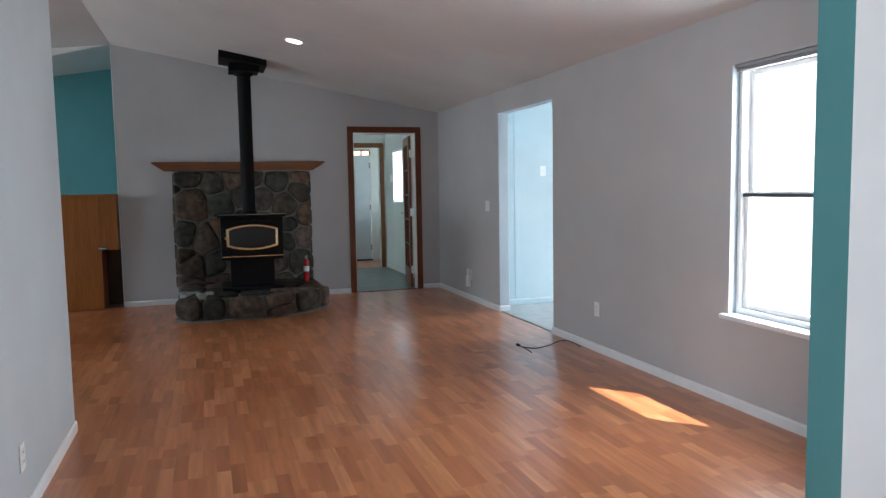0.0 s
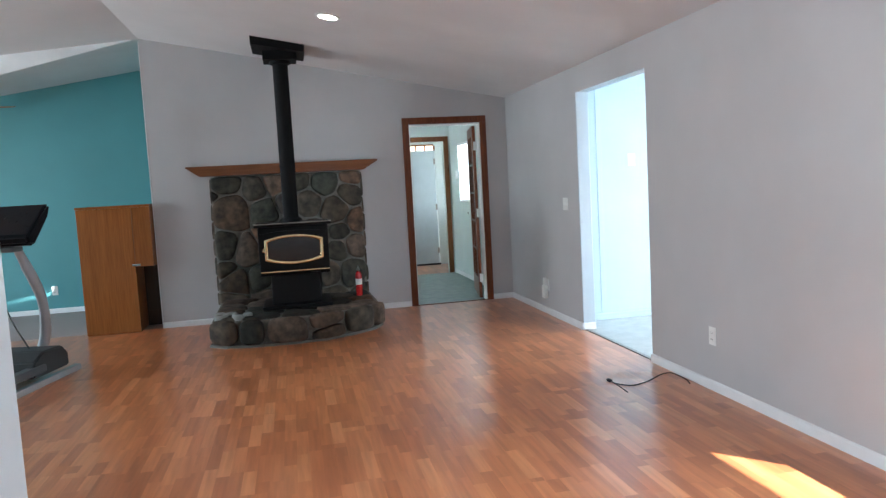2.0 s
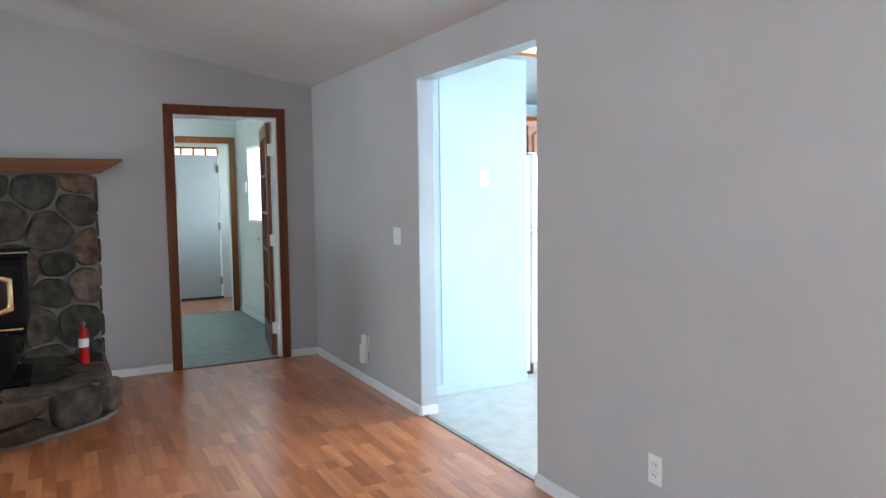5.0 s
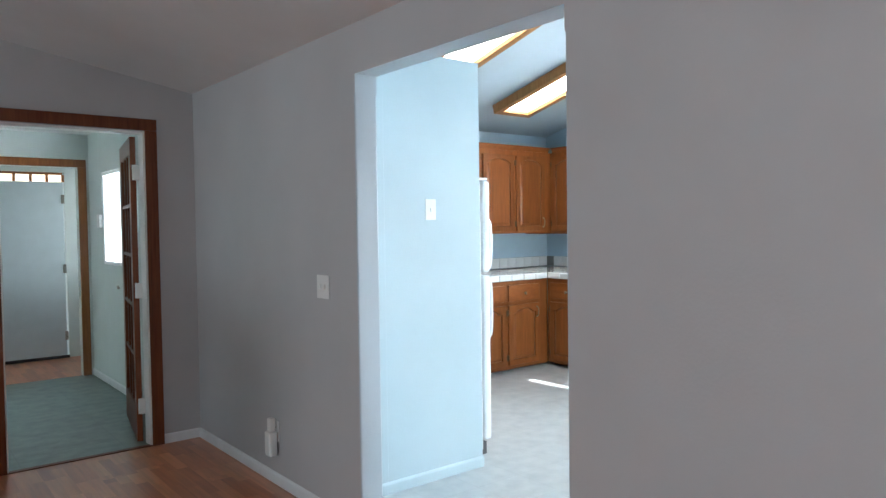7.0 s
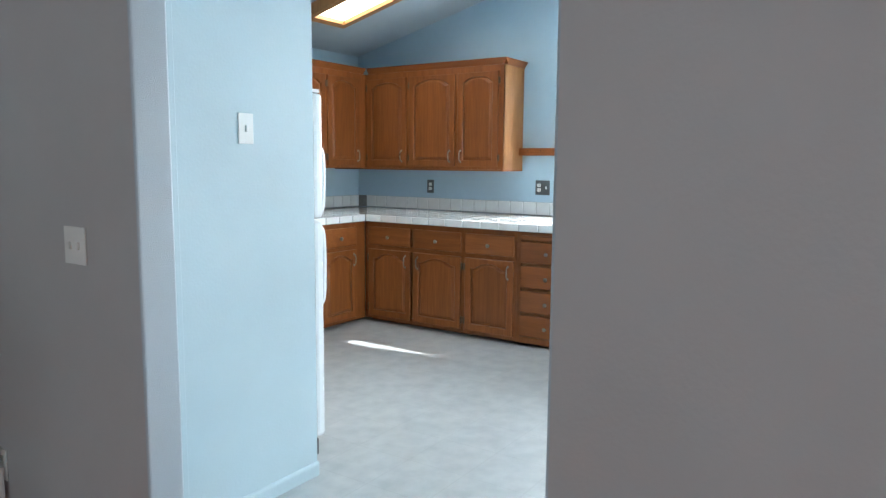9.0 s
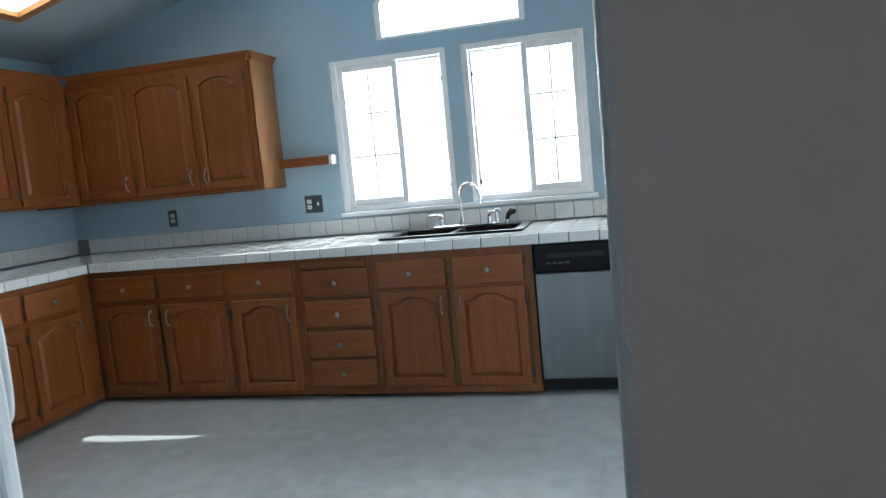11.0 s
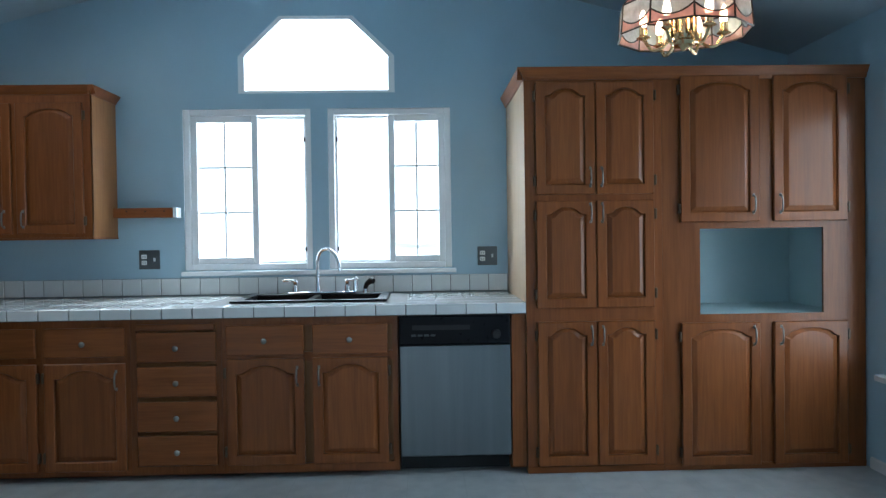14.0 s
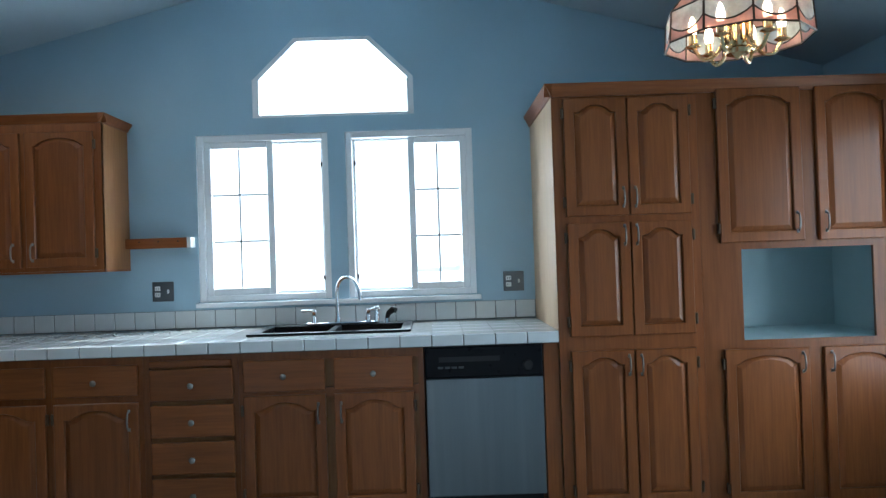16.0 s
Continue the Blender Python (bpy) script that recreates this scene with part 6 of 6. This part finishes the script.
for i in range(12):
    a = 2 * math.pi * i / 12
    bm = bmesh.new()
    tube(bm, [(CX + 0.041 * math.cos(a), CY + 0.041 * math.sin(a), CZ + h) for h in (0.036, 0.128)], 0.0055, 6)
    part("brass_flute", bm, BRASS, ch, smooth=60)
for i in range(6):
    a = 2 * math.pi * i / 6 + 0.3
    d = Vector((math.cos(a), math.sin(a), 0))
    c0 = Vector((CX, CY, 0))
    bm = bmesh.new()
    tube(bm, curve_points([c0 + d * 0.035 + Vector((0, 0, CZ + 0.045)), c0 + d * 0.065 + Vector((0, 0, CZ + 0.004)), c0 + d * 0.10 + Vector((0, 0, CZ - 0.002)), c0 + d * 0.125 + Vector((0, 0, CZ + 0.035))], 5), 0.006, 7)
    lathe(bm, [(0.008, CZ + 0.030), (0.023, CZ + 0.037), (0.013, CZ + 0.045), (0.012, CZ + 0.072)], c0 + d * 0.125, 12)
    arm = part("arm", bm, BRASS, ch, smooth=40)
    bm = bmesh.new()
    lathe(bm, [(0.009, CZ + 0.073), (0.0135, CZ + 0.088), (0.011, CZ + 0.108), (0.003, CZ + 0.128)], c0 + d * 0.125, 12)
    part("bulb", bm, BULB, arm, "lit candle bulb", 60)
bm = bmesh.new()
for k in range(22):
    z0 = CZ + 0.335 + k * 0.0275
    if z0 + 0.03 > kitchen_z(CY) - 0.03:
        break
    lathe(bm, [(0.0085, -0.018), (0.0105, 0.0), (0.0085, 0.018), (0.0055, 0.018), (0.0035, 0.0), (0.0055, -0.018)], (CX, CY, z0), 8)
part("chain", bm, BRASS, ch)
bm = bmesh.new()
lathe(bm, [(0.012, kitchen_z(CY) - 0.05), (0.05, kitchen_z(CY) - 0.035), (0.062, kitchen_z(CY) + 0.01)], (CX, CY, 0), 18)
part("canopy", bm, BRASS, ch, smooth=40)

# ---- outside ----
# Glowing sheet that stands in for the bright daylight outside.
backdrop = new("backdrop", finish(boxes(((16.0, -8.0, -0.6), (16.05, 22.0, 6.2))), "backdrop", glow("glowing_daylight_sheet", (0.97, 0.985, 1.0), 2.6)))
tagged(backdrop, "glowing backdrop sheet standing in for blown-out daylight", "backdrop", kind="structure")

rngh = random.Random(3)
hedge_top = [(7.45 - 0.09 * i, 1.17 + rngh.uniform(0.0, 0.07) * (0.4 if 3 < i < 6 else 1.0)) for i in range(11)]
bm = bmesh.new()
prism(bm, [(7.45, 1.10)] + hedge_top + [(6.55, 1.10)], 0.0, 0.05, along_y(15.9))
# Shrubs get a pale glow in place of washed-out daylight.
hedge = new("backdrop_hedge", finish(bm, "backdrop_hedge", glow("glowing_washed_green", (0.66, 0.72, 0.70), 1.0)))
tagged(hedge, "line of far shrubs, glare painted in as a pale glow", "backdrop", kind="structure")


# ---- pieces: tiles and planks ----
def tile_data(name, sx, sy, sz, bev, mat):
    bm = bmesh.new()
    add_box(bm, (-sx / 2, -sy / 2, -sz / 2), (sx / 2, sy / 2, sz / 2), bev, 1)
    return finish(bm, name, mat)


def piece(name, data, at, parent, turn=0.0):
    ob = new(name, data)
    ob.parent = parent
    ob.location = Vector(at) - OFFSET.get(parent.name, Vector((0, 0, 0)))
    if turn:
        ob.rotation_euler = (0, 0, turn)
    return ob


P = 0.164
edge_tile = tile_data("edge_tile", 0.011, P - 0.005, 0.056, 0.003, TILE_WHITE)
top_tile = tile_data("top_tile", P - 0.0035, P - 0.0035, 0.008, 0.0025, TILE_WHITE)
n = int((YFB - 0.02 - 6.36) / P)
for i in range(n + 1):
    y = 6.36 + P * (i + 0.5)
    if y + P / 2 > YFB:
        continue
    piece("edge_tile", edge_tile, (XE + 0.0055, y, 0.912), ctop)
for i in range(12):
    x = XE - P * (i + 0.5)
    if x - P / 2 < 4.95:
        break
    piece("edge_tile", edge_tile, (x, YFB - 0.0245, 0.912), ctop, math.pi / 2)
for j in range(6):
    for i in range(29):
        x, y = XE + 0.011 + P * (j + 0.5), 6.36 + P * (i + 0.5)
        if x + P / 2 > XK or y + P / 2 > KY1 or (SK[0] - 0.06 < x < SK[1] + 0.06 and SK[2] - 0.06 < y < SK[3] + 0.06):
            continue
        piece("top_tile", top_tile, (x, y, 0.937), ctop)
for j in range(5):
    for i in range(11):
        x, y = XE - P * (i + 0.5), YFB + P * (j + 0.5)
        if y + P / 2 < KY1:
            piece("top_tile", top_tile, (x, y, 0.937), ctop)
S = 0.1265
splash_tile = tile_data("splash_tile", 0.008, S - 0.004, 0.108, 0.0025, TILE_WHITE)
for i in range(34):
    y = 6.36 + S * (i + 0.5)
    if y + S / 2 < KY1:
        piece("splash_tile", splash_tile, (XK - 0.0075, y, 1.001), splash)
for i in range(22):
    x = XK - 0.012 - S * (i + 0.5)
    if x > 5.0:
        piece("splash_tile", splash_tile, (x, KY1 - 0.0075, 1.001), splash, math.pi / 2)

PW, PL = 0.195, 1.215
rest = bmesh.new()


def plank_data(length):
    bm = bmesh.new()
    add_box(bm, (0.0, 0.0, -0.0015), (PW, length, 0.0))
    return finish(bm, "plank", LAMINATE)


def far_plank(x, y, length):
    vs = [rest.verts.new(p) for p in ((x, y, 0.0), (x + PW, y, 0.0), (x + PW, y + length, 0.0), (x, y + length, 0.0))]
    rest.faces.new(vs)


full_plank = plank_data(PL)
rng = random.Random(7)
x = -6.05
while x < XR - 0.01:
    y = (-2.05 if x + PW > -0.3 else 5.15) - rng.uniform(0, PL)
    start = -2.05 if x + PW > -0.3 else 5.15
    while y < YB:
        a, b = max(y, start), min(y + PL, YB + 0.015)
        if b - a > 0.02:
            if x > -1.9 and b > 2.2:
                ob = piece("plank", full_plank if abs(b - a - PL) < 1e-6 else plank_data(b - a), (x, a, 0.0), floor)
            else:
                far_plank(x, a, b - a)
        y += PL
    x += PW
far = new("plank_field", finish(rest, "plank_field", LAMINATE))
far.parent = floor
tagged(far, "oak laminate planks farther off", kind="stuff")
